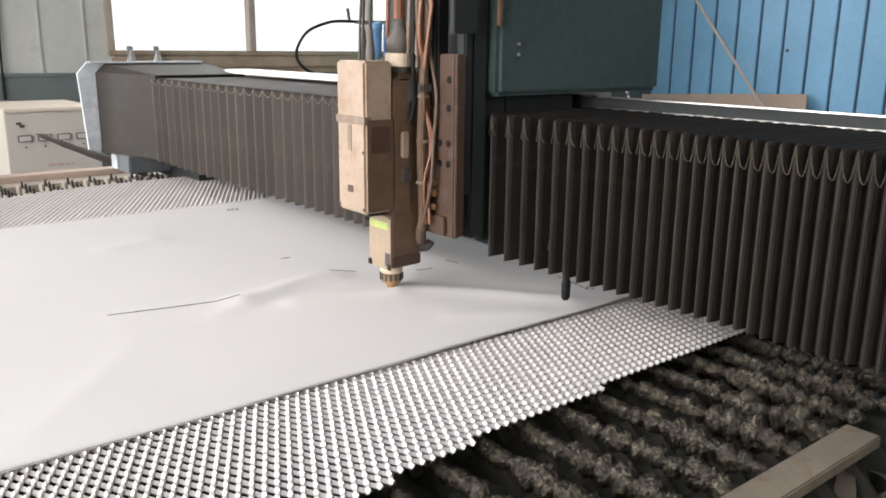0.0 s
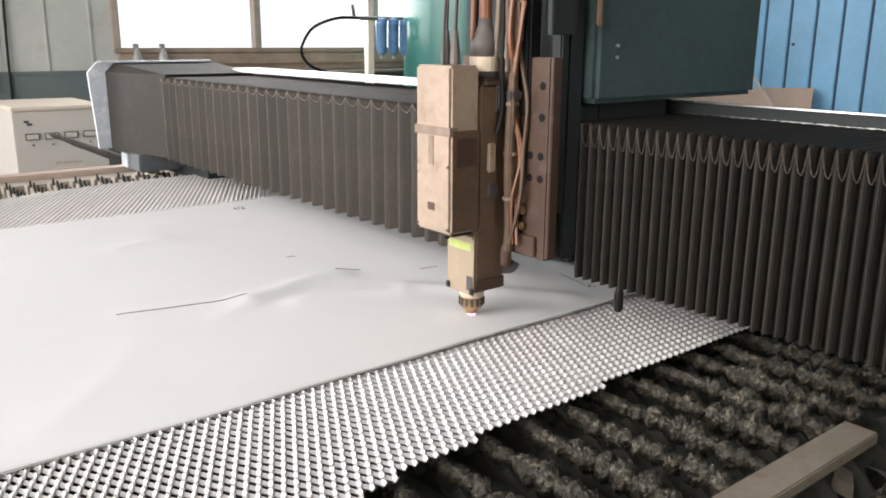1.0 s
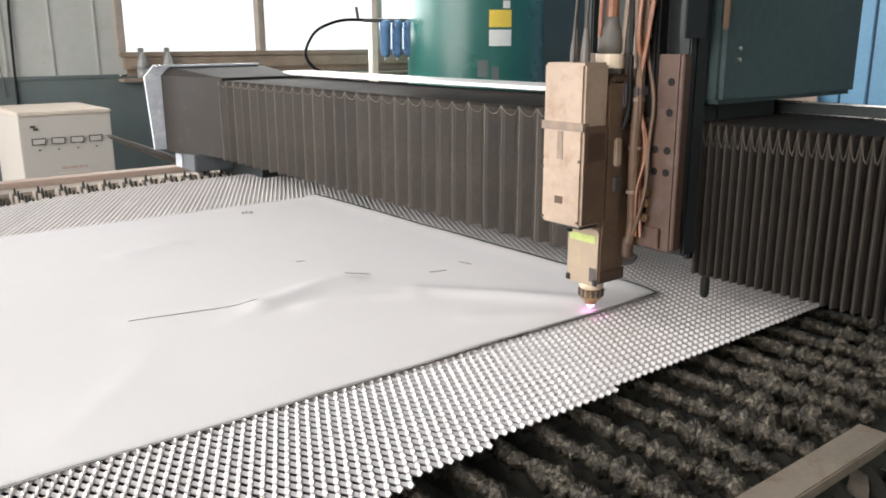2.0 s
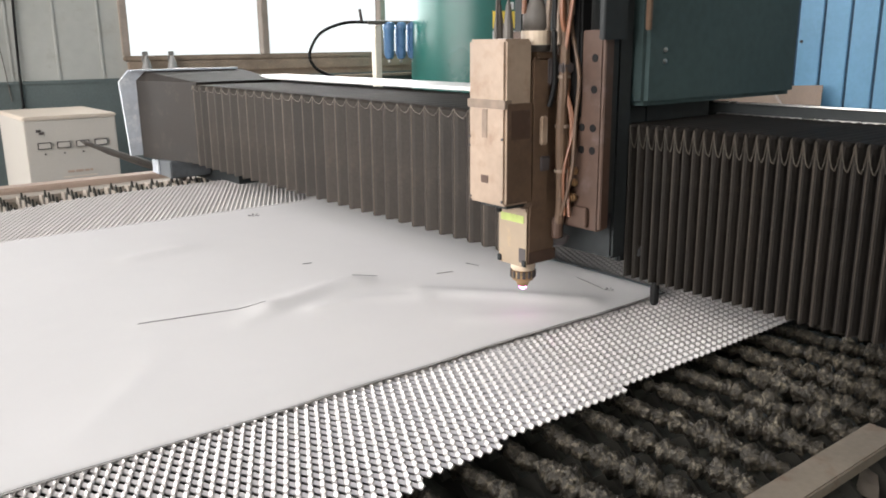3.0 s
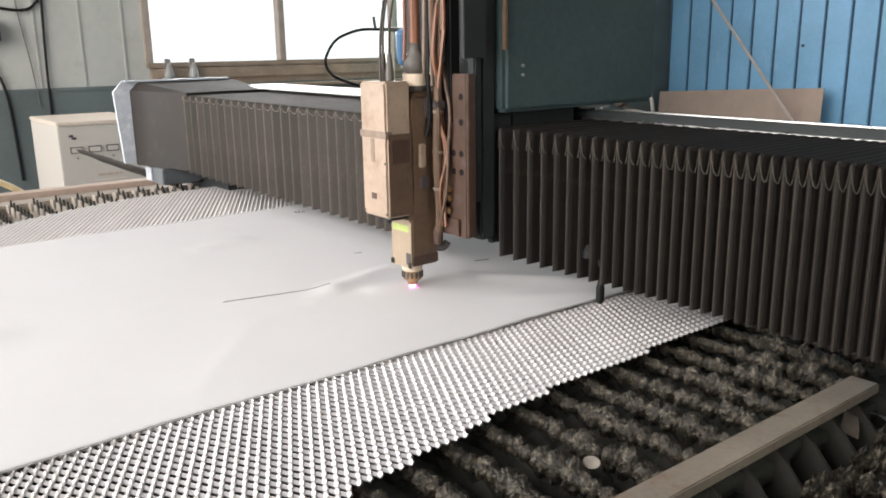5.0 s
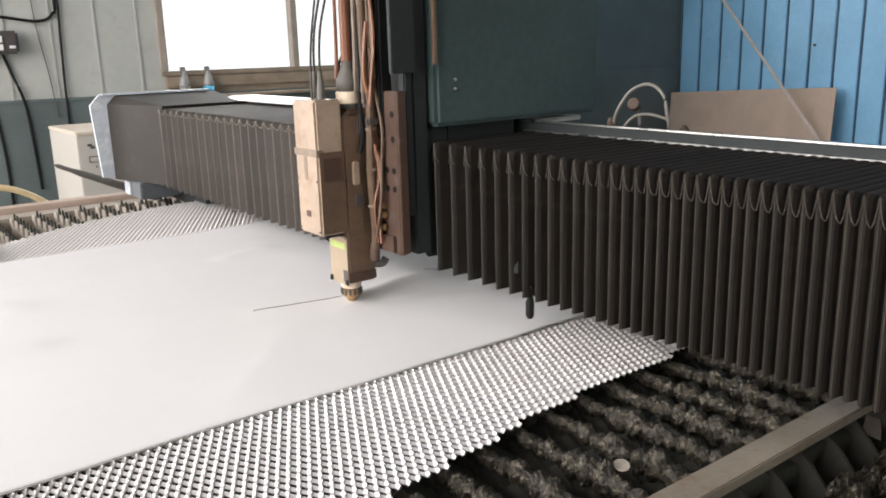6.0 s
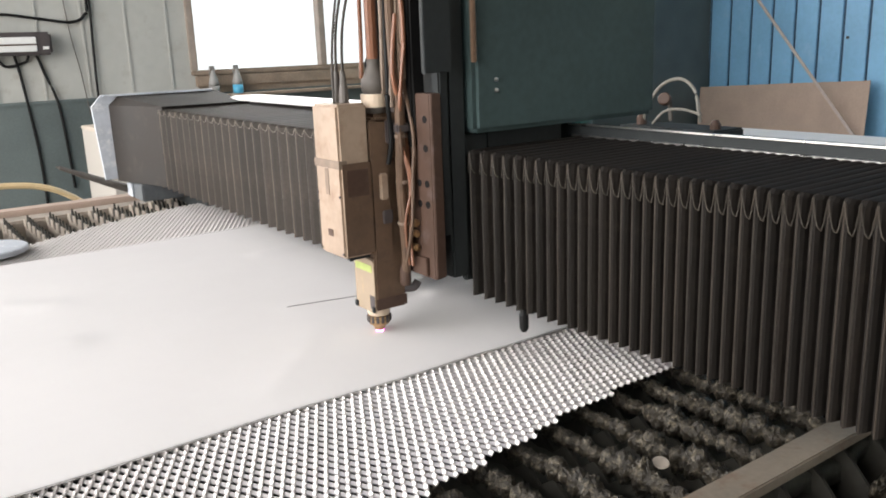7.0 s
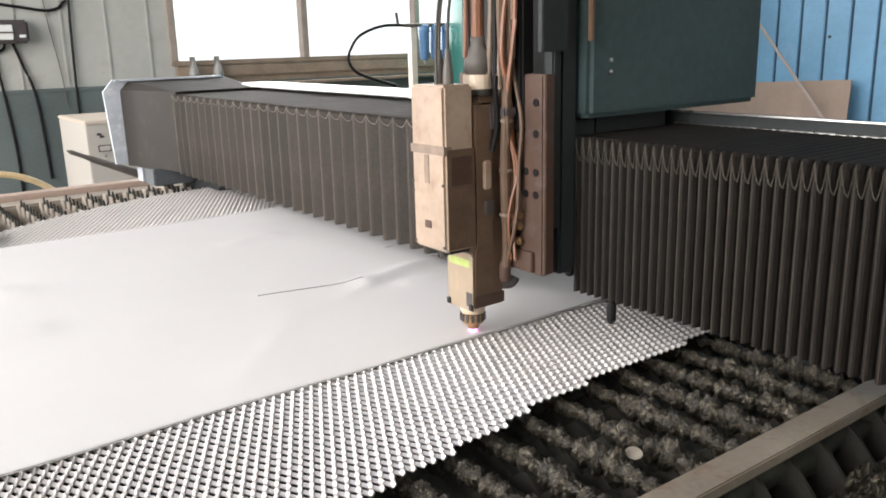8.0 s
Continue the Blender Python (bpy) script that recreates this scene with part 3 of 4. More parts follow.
def gantry():
    g = thing("gantry", "laser cutter gantry beam with dark pleated bellows covers", "gantry")
    back = .335
    part("beam", box(FRONT + .045, back - .02, ENDY - .05, CAPY - .01, .915, 1.070, .004), M_DKSTEEL, g)
    # end plate with a cut corner, standing proud of the bellows
    b = bmesh.new()
    prof = [(-.004, .904), (-.016, 1.098), (.012, 1.128), (back - .02, 1.128), (back - .02, .904)]
    v0 = [b.verts.new((x, CAPY, z)) for x, z in prof]
    v1 = [b.verts.new((x, CAPY + .012, z)) for x, z in prof]
    b.faces.new(v0)
    b.faces.new(v1[::-1])
    for k in range(5):
        b.faces.new((v0[k], v1[k], v1[(k + 1) % 5], v0[(k + 1) % 5]))
    part("end_plate", b, M_CAP, g, "scuffed pale blue-grey end plate")
    # its returned flange
    b = bmesh.new()
    box(.014, back - .03, CAPY - .012, CAPY - .001, 1.1235, 1.128, 0, b)
    part("flange", b, M_CAP, g)
    b = bmesh.new()
    low = [b.verts.new((x, y, .898)) for x, y in ((.027, CAPY - .001), (FRONT + .005, CAPY - .24), (back - .01, CAPY - .24), (back - .01, CAPY - .001))]
    mid = [b.verts.new((x, y, 1.100)) for x, y in ((.027, CAPY - .001), (FRONT + .005, CAPY - .24), (back - .01, CAPY - .24), (back - .01, CAPY - .001))]
    top = [b.verts.new((x, y, z)) for x, y, z in ((.052, CAPY - .001, 1.1225), (FRONT + .02, CAPY - .24, 1.096), (back - .01, CAPY - .24, 1.096), (back - .01, CAPY - .001, 1.1225))]
    for p, q in ((low, mid), (mid, top)):
        for k in range(4):
            b.faces.new((p[k], p[(k + 1) % 4], q[(k + 1) % 4], q[k]))
    b.faces.new(low)
    b.faces.new(top)
    part("end_cover", b, M_BELLOWS, g, "dark smooth cloth at the end of the bellows")
    part("shoe", box(.052, .16, 2.07, 2.195, .852, .8965, .003), M_SHOE, g, "grey slide block under the end plate")
    part("shoe_cap", box(.047, .0515, 2.15, 2.195, .856, .892, .001), M_CAP, g)
    # Dark box added for the shade in the gap beside the shoe.
    part("rail_shadow_box", box(.162, .30, 1.9, 2.3, .835, .899), M_DKSTEEL, g)
    # Dark rod given a grey that holds the window haze.
    b = tube([(-.115, 2.25, .947), (-.105, 2.25, .943), (-.05, 2.245, .917), (.05, 2.24, .872), (.15, 2.235, .826)], [.002, .006, .009, .011, .012], 8, None, 3)
    part("pointer_rod", b, M_GREY, g, "dark tapered rod, greyed for haze")
    part("top_flange", box(.310, .42, .84, 2.12, 1.100, 1.1075, .002), M_TOP, g, "pale painted top flange catching the window light")
    part("top_web", box(.12, .284, ENDY, 2.15, 1.072, 1.076), M_DKSTEEL, g)
    part("end_plate", box(.05, back, ENDY - .06, ENDY - .05, .905, 1.11, .002), M_CAP, g)
    left_m, right_m = None, None
    rows_l, rows_r = zip(*[spread(r) for r in CUT])
    pleats = []
    for i in range(NL):
        if left_m is None:
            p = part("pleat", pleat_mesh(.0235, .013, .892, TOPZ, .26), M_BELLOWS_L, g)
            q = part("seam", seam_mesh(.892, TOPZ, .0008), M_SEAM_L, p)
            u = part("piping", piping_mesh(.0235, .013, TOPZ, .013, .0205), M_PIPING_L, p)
            left_m = (p.data, q.data, u.data)
        else:
            p = new("pleat", left_m[0])
            p.parent = g
            q = new("seam", left_m[1])
            q.parent = p
            q = new("piping", left_m[2])
            q.parent = p
        pleats.append((p, [r[i] for r in rows_l]))
    for i in range(NR):
        if right_m is None:
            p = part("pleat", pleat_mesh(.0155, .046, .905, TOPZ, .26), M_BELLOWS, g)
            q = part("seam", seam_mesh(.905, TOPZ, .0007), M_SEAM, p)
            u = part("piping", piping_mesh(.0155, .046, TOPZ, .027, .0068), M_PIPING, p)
            right_m = (p.data, q.data, u.data)
        else:
            p = new("pleat", right_m[0])
            p.parent = g
            q = new("seam", right_m[1])
            q.parent = p
            q = new("piping", right_m[2])
            q.parent = p
        pleats.append((p, [r[i] for r in rows_r]))
    return g, pleats


GANTRY, PLEATS = gantry()


def hanging_clip():
    c = thing("cable_clip", "black rubber clip hanging from a bellows fold", "clip")
    part("strap", tube([(0, .004, .03), (-.003, -.004, .018), (.001, 0, .004)], .003, 7), M_BLACK, c)
    part("weight", lathe([(.003, -.030), (.0055, -.026), (.0058, -.008), (.004, -.002), (.002, .006)], seg=10), M_BLACK, c)
    part("lug", lathe([(.002, .024), (.009, .029), (.008, .038), (.003, .046)], (0, .022), seg=8), M_BLACK, c)
    return c


CLIP = hanging_clip()


def carriage():
    c = thing("carriage", "dark carriage with a tall hood riding on the gantry", "carriage")
    part("front_plate", box(.062, .088, -.088, .085, .932, 1.75, .003), M_DKSTEEL, c)
    part("side_web", box(.0885, .128, -.0785, -.069, .922, 1.112, .002), M_DKSTEEL, c)
    part("side_web", box(.0885, .128, .074, .0845, .922, 1.12, .002), M_DKSTEEL, c)
    part("hood", box(.092, .42, -.103, .095, 1.114, 1.85, .006), M_BOX, c, "tall dark green sheet-metal hood")
    for z in (1.165, 1.178, 1.32, 1.45):
        part("rivet", lathe([(.003, 0), (.003, .002), (.001, .003)], seg=8), M_STEEL, c).matrix_local = pose(.125, -.1032, z, 90, 0, 0)
    part("rivet", lathe([(.003, 0), (.003, .002), (.001, .003)], seg=8), M_STEEL, c).matrix_local = pose(.225, -.1032, 1.30, 90, 0, 0)
    # the lifting axis: rails, screw and motor
    for y in (-.082, .066):
        part("guide_rail", box(.048, .061, y - .008, y + .008, .99, 1.74, .002), M_DKSTEEL, c)
    part("rail_cover", box(.022, .061, -.100, -.092, 1.19, 1.74, .001), M_DKSTEEL, c)
    part("corner_trim", box(.086, .0915, -.110, -.1035, 1.20, 1.75, .001), M_RUST, c, "brown worn edge strip")
    prof = []
    for k in range(150):
        prof.append((.0058 if k % 2 else .0044, 1.10 + k * .004))
    part("ball_screw", lathe(prof, (.040, -.030), 10), M_STEEL, c)
    part("screw_housing", box(.026, .060, -.062, -.002, 1.34, 1.62, .004), M_BLACK, c, "black motor housing")
    part("cover_strip", box(.03, .05, -.058, -.038, 1.10, 1.30, .003), M_BLACK, c)
    # chain tray that trails from the carriage over the beam
    part("chain_tray", box(.2875, .293, -1.30, .05, 1.0765, 1.1095, .001), M_DKSTEEL, c)
    part("tray_lip", box(.2805, .287, -1.30, -.068, 1.1078, 1.1098, .0005), M_STEEL, c, "bright edge of the cable chain tray")
    part("tray_lip", box(.2805, .287, -1.30, -.074, 1.0925, 1.0943, .0005), M_STEEL, c)
    part("saddle", box(.13, .262, -.076, .08, 1.078, 1.1135, .002), M_DKSTEEL, c)
    return c


CARRIAGE = carriage()


def cutting_head():
    """Built about the nozzle's axis; z 0 is the table's top."""
    h = thing("laser_tool", "dusty tan laser cutting head with a copper-coloured nozzle", "laser head")
    z = TZ
    cover = part("cover", box(-.060, -.018, -.030, .034, z + .118, z + .307, .003), M_TAN, h, "tan sheet-metal front cover, dust stained")
    part("cover_side", box(-.0175, .010, -.0305, .030, z + .112, z + .285, .002), M_RUST, h)
    part("band", box(-.0612, -.050, -.0308, .0348, z + .230, z + .240, .0004), M_STAIN, cover, "brown stain band")
    part("stain_run", box(-.0608, -.0599, .000, .009, z + .196, z + .229, .0002), M_STAIN, cover, "brown drip stain")
    # Browner skin paints both the stain and the shade on the cover's side.
    part("side_shade", box(-.0570, -.0185, -.0311, -.0301, z + .121, z + .236, .0002), M_RUST, cover, "lower side of the cover, brown with stain and shade")
    part("side_label", box(-.052, -.022, -.0318, -.0312, z + .195, z + .228, .0002), M_PLATE, cover)
    b = bmesh.new()
    for y, zz in ((-.026, .124), (.030, .124), (-.026, .196), (.0315, .196), (.0315, .185)):
        o = lathe([(.0017, 0), (.0017, .0012), (.0008, .0016)], seg=8)
        for v in o.verts:
            v.co = Vector((-.060 - v.co.z, y + v.co.x, z + zz + v.co.y))
        join(b, o)
    part("cover_screw", b, M_DKPRINT, cover)
    part("slot", box(-.0606, -.0595, -.002, .011, z + .143, z + .152, .0004), M_PLATE, cover)
    part("latch", box(-.050, -.020, .0335, .0365, z + .19, z + .23, .001), M_BLACK, cover)
    part("cover_bottom", box(-.050, -.020, -.022, .026, z + .113, z + .1178, .001), M_DKSTEEL, h)
    part("valve", lathe([(.003, z + .103), (.0035, z + .105), (.0035, z + .1128)], (-.030, .012), 8), M_BLACK, h)
    # body
    part("body", box(-.0172, .034, -.0275, .0275, z + .098, z + .235, .002), M_RUST, h)
    part("collimator", box(-.010, .030, -.0285, .0265, z + .2355, z + .292, .004), M_RUST, h)
    part("knob", box(-.008, .004, -.036, -.0312, z + .186, z + .220, .002), M_TAN, h, "dusty adjusting knob")
    part("fitting", box(-.004, .010, -.0335, -.028, z + .155, z + .172, .001), M_DKPRINT, h)
    lower = part("lens_block", box(-.017, .028, -.026, .026, z + .040, z + .1062, .002), M_RUST, h)
    part("front_label", box(-.0186, -.0171, -.0245, .0250, z + .0365, z + .1062, .0003), M_LABEL, lower, "cream drawer front with a lime green print")
    part("print_band", box(-.0192, -.0187, -.020, .021, z + .091, z + .1005, .0001), M_GREENBAND, lower)
    part("print_block", box(-.0192, -.0187, -.0235, -.012, z + .042, z + .060, .0001), M_DKPRINT, lower)
    for y in (-.022, .022):
        part("thumb_screw", box(-.0215, -.0187, y - .003, y + .003, z + .038, z + .046, .0008), M_DKSTEEL, lower)
    part("drawer_lip", box(-.022, -.0172, -.0255, .0255, z + .1064, z + .110, .0006), M_TAN, lower)
    part("side_seal", box(-.0165, .0285, -.0272, -.0262, z + .042, z + .056, .0003), M_PLATE, lower)
    # nozzle
    part("neck", lathe([(.0150, z + .0395), (.0158, z + .036), (.0150, z + .030), (.0140, z + .0275)], seg=28), M_CER, h, "pale ceramic collar", True)
    noz = part("nozzle_nut", lathe([(.0130, z + .0272), (.0150, z + .026), (.0150, z + .019), (.0130, z + .0145), (.0095, z + .0125)], seg=28), M_BRASS, h, "sooty knurled brass nut")
    for k in range(14):
        a = k * math.tau / 14
        o = part("knurl", box(-.0012, .0012, -.0018, .0018, -.0045, .0045, .0004), M_DKPRINT, noz)
        o.matrix_local = pose(.0150 * math.cos(a), .0150 * math.sin(a), z + .0225, 0, 0, math.degrees(a))
    part("nozzle_tip", lathe([(.009, z + .0124), (.0065, z + .0065), (.003, z + .0045), (.0022, z + .0045)], seg=20), M_BRASS, h)
    part("cutting_spark", lathe([(.0004, z + .0002), (.0030, z + .002), (.0052, z + .0042), (.002, z + .0062)], seg=10), M_SPARK, h, "small pink-violet glow at the cut")
    # cables and fibre connector
    for y, top in ((.008, .07), (-.008, .045)):
        part("plug", lathe([(.006, z + .3075), (.006, z + .318), (.0038, z + .336), (.003, z + .345)], (-.036, y), 10), M_GREY, h)
        part("cable", tube([(-.036, y, z + .344), (-.034, y - .004, z + .40), (-.020, y - .02, z + .50), (-.005, y - top, z + .75)], .0019, 7), M_LEAD, h)
    part("cable", tube([(-.045, .002, z + .307), (-.043, .0, z + .38), (-.03, -.012, z + .5), (-.02, -.05, z + .75)], .0017, 7), M_LEAD, h)
    part("fibre_connector", lathe([(.017, z + .2925), (.017, z + .312), (.014, z + .313), (.014, z + .318), (.0160, z + .319), (.0160, z + .333), (.012, z + .341), (.008, z + .35), (.0078, z + .358)], (.006, -.010), 20), M_GREY, h, "grey rubber fibre connector boot", True)
    part("connector_ring", lathe([(.0176, z + .300), (.0176, z + .316)], (.006, -.010), 20), M_CER, h)
    part("fibre_sleeve", tube([(.006, -.010, z + .356), (.006, -.011, z + .5), (.007, -.012, z + .75)], .0075, 10), M_COPPER, h, "orange-brown fibre sleeve")
    part("cable", tube([(-.008, -.004, z + .335), (-.004, -.002, z + .42), (-.003, -.002, z + .75)], .0028, 7), M_COPPER, h)
    # wiring bundle down the side
    part("hose", tube([(.022, -.038, z + .090), (.022, -.041, z + .12), (.018, -.042, z + .2), (.020, -.043, z + .3), (.016, -.038, z + .38), (.02, -.04, z + .75)], .0062, 10), M_RUST, h, "dust-caked hose")
    part("wire", tube([(.030, -.036, z + .12), (.034, -.040, z + .15), (.027, -.043, z + .18), (.032, -.040, z + .22), (.026, -.043, z + .28), (.012, -.045, z + .34), (.02, -.044, z + .41)], .0028, 7), M_COPPER, h, "rust-red wire")
    part("wire", tube([(.006, -.034, z + .23), (.010, -.038, z + .26), (.006, -.040, z + .31), (.010, -.036, z + .36), (.012, -.030, z + .75)], .003, 7), M_BLACK, h)
    part("hose_end", lathe([(.006, z + .071), (.0072, z + .074), (.0072, z + .090), (.006, z + .096)], (.022, -.036), 12), M_PLATE, h)
    for zz in (.152, .205, .262):
        part("cable_tie", lathe([(.0085, z + zz), (.0088, z + zz + .002), (.0085, z + zz + .004)], (.021, -.041), 10), M_STAIN, h)
    rng = random.Random(3)
    for k in range(5):
        x0, y0 = rng.uniform(.010, .030), rng.uniform(-.052, -.036)
        pts = [(x0 + rng.uniform(-.006, .008), y0 + rng.uniform(-.008, .006), z + .10 + q * .055) for q in range(rng.randint(4, 6))]
        part("wire", tube(pts, rng.uniform(.0014, .0026), 6), rng.choice((M_COPPER, M_DKPRINT, M_STAIN, M_RUST)), h)
    for k in range(4):
        x0, y0 = rng.uniform(-.002, .030), rng.uniform(-.05, -.012)
        pts = [(x0 + rng.uniform(-.004, .004), y0 + rng.uniform(-.006, .006), z + .30 + q * .09) for q in range(6)]
        part("loom_wire", tube(pts, rng.uniform(.002, .004), 7), rng.choice((M_COPPER, M_DKPRINT, M_STAIN, M_TAN)), h)
    part("flat_conduit", box(.020, .031, -.050, -.030, z + .33, z + .80, .003), M_STAIN, h, "brown flat conduit")
    part("tie_block", box(.012, .030, -.050, -.036, z + .268, z + .280, .002), M_DKPRINT, h)
    part("sensor", box(.006, .020, -.0345, -.0285, z + .255, z + .285, .002), M_DKPRINT, h)
    part("air_elbow", tube([(.029, -.02, z + .062), (.040, -.026, z + .062), (.046, -.028, z + .070)], .006, 8), M_DKPRINT, h)
    # slide plate that carries the head
    pl = part("slide_plate", box(.0345, .0465, -.088, .064, z + .085, z + .316, .0015), M_PLATE, h, "rust-dusted mounting plate with bolt holes")
    for y, zz in ((-.077, .285), (-.077, .250), (-.077, .206), (-.077, .180), (-.060, .206), (-.060, .180), (-.045, .285)):
        o = part("bolt_hole", lathe([(.0046, 0), (.0046, .0005)], seg=14), M_BLACK, pl)
        o.matrix_local = pose(.0342, y, z + zz, 0, -90, 0)
    part("edge_strip", box(.0335, .0475, -.0935, -.0882, z + .088, z + .316, .001), M_PLATE, pl)
    part("bracket", box(.0295, .0342, -.075, -.030, z + .088, z + .112, .001), M_PLATE, h)
    for zz in (.118, .136, .150):
        part("clamp", box(.026, .0342, -.058, -.046, z + zz, z + zz + .009, .002), M_BRASS, h)
    return h


HEAD = cutting_head()

# ---- things along the window wall ----


def cabinet():
    c = thing("stabiliser_cabinet", "cream metal voltage stabiliser cabinet with four small meters", "cabinet")
    x0, x1, y0, y1, zt = .752, 1.150, 4.0, 4.55, .885
    body = part("body", box(x0, x1, y0, y1, .08, zt - .018, .004), M_CAB, c)
    part("lid", box(x0 - .004, x1 + .004, y0 - .006, y1 + .004, zt - .0175, zt, .005), M_CABTOP, c)
    for x in (x0 + .02, x1 - .06):
        part("foot", box(x, x + .04, y0 + .05, y1 - .05, 0, .079), M_BLACK, c)
    for k in range(4):
        x = x0 + .045 + k * .082
        m = part("meter", box(x, x + .058, y0 - .008, y0 - .0005, .738, .768, .001), M_DKPRINT, c, "small framed panel meter")
        part("dial", box(x + .004, x + .054, y0 - .0095, y0 - .0082, .742, .764), M_CAB, m)
        part("lamp", lathe([(.004, 0), (.004, .004)], seg=8), M_DKPRINT, c).matrix_local = pose(x + .029, y0 - .0005, .715, 90, 0, 0)
    for k in range(2):
        part("emblem", box(x0 + .045 + k * .012, x0 + .066 + k * .012, y0 - .003, y0 - .0005, .815 - k * .012, .826 - k * .012), M_DKPRINT, c)
    for k, (a, w) in enumerate(((.16, .03), (.195, .035), (.235, .02), (.26, .012))):
        part("print_bar", box(x0 + a, x0 + a + w, y0 - .0025, y0 - .0005, .622, .633), M_CARD, c)
    part("print_bar", box(x0 + .14, x0 + .29, y0 - .0025, y0 - .0005, .600, .606), M_CABTOP, c)


cabinet()


def tank():
    t = thing("air_tank", "tall teal-green painted steel air tank with paper labels", "tank")
    cx, cy, r = 3.71, 4.36, .46
    part("shell", lathe([(.30, .12), (.44, .2), (r, .32), (r, 2.1), (.44, 2.22), (.25, 2.3)], (cx, cy), 48), M_TEAL, t, "", True)
    for k in range(3):
        a = k * math.tau / 3 + .4
        part("leg", box(cx + .33 * math.cos(a) - .03, cx + .33 * math.cos(a) + .03, cy + .33 * math.sin(a) - .03, cy + .33 * math.sin(a) + .03, 0, .25), M_TEAL, t)
    for (ang, z0, z1, w, m) in ((-110, 1.27, 1.375, .15, M_YELLOW), (-110, 1.155, 1.255, .15, M_PAPER), (-105, 1.385, 1.43, .05, M_PAPER), (-124, .965, 1.07, .07, M_DADO), (-114, .95, 1.03, .05, M_DADO)):
        b = bmesh.new()
        rows = []
        for k in range(7):
            a = radians(ang) + (k / 6 - .5) * w / r
            rows.append([b.verts.new((cx + (r + .003) * math.cos(a), cy + (r + .003) * math.sin(a), z)) for z in (z0, z1)])
        for p, q in zip(rows, rows[1:]):
            b.faces.new((p[0], q[0], q[1], p[1]))
        part("paper_label", b, m, t)


tank()


def filters():
    p = thing("pipe_post", "pale painted upright post beside the window", "post")
    part("post", box(3.016, 3.064, 4.58, 4.63, 0, 1.30, .004), M_POST, p)
    part("post_base", box(2.976, 3.104, 4.54, 4.67, 0, .012), M_POST, p)
    f = thing("water_filter", "row of three blue water filter housings with a black hose", "water filter")
    part("manifold", tube([(2.95, 4.57, 1.318), (3.1, 4.565, 1.319), (3.36, 4.565, 1.320)], .013, 8), M_GREY, f)
    part("elbow", tube([(3.36, 4.565, 1.320), (3.40, 4.56, 1.320), (3.415, 4.55, 1.312)], .018, 8), M_GREY, f)
    for k in range(3):
        x = 3.112 + k * .094
        b = lathe([(.015, 1.085), (.026, 1.092), (.034, 1.12), (.036, 1.27), (.039, 1.275), (.039, 1.315), (.012, 1.325)], (x, 4.565), 18)
        part("housing", b, M_FILTER, f, "blue filter cartridge housing", True)
        part("drain_cock", lathe([(.006, 1.06), (.01, 1.07), (.006, 1.085)], (x, 4.565), 8), M_STEEL, f)
    part("hose", tube([(2.944, 4.57, 1.32), (2.775, 4.57, 1.314), (2.611, 4.57, 1.258), (2.533, 4.57, 1.165), (2.522, 4.57, 1.095), (2.58, 4.57, 1.026), (2.721, 4.57, .974), (2.87, 4.57, .93)], .010, 8), M_BLACK, f, "black rubber hose")
    part("stop_cock", tube([(2.90, 4.56, 1.325), (2.885, 4.555, 1.40)], .011, 7, None, 2), M_DKPRINT, f)


filters()


def spray_bottle(x, m):
    b = thing("spray_bottle", "tall trigger spray bottle standing on the ledge under the window", "bottle", "bottles on the ledge")
    z, y = .9802, 4.925
    part("bottle_body", lathe([(.026, z), (.032, z + .004), (.033, z + .055)], (x, y), 16), m, b, "", True)
    part("shoulder", lathe([(.033, z + .0552), (.031, z + .075), (.020, z + .115), (.011, z + .140), (.010, z + .150)], (x, y), 16), M_CLOUDY, b, "cloudy tapered shoulder", True)
    part("nozzle_head", box(x - .022, x + .012, y - .010, y + .010, z + .1505, z + .176, .004), M_CLOUDY, b)
    part("trigger", box(x - .026, x - .019, y - .004, y + .004, z + .118, z + .149, .002), M_CLOUDY, b)


spray_bottle(1.632, M_CLOUDY)
spray_bottle(1.786, M_BLUEPL)


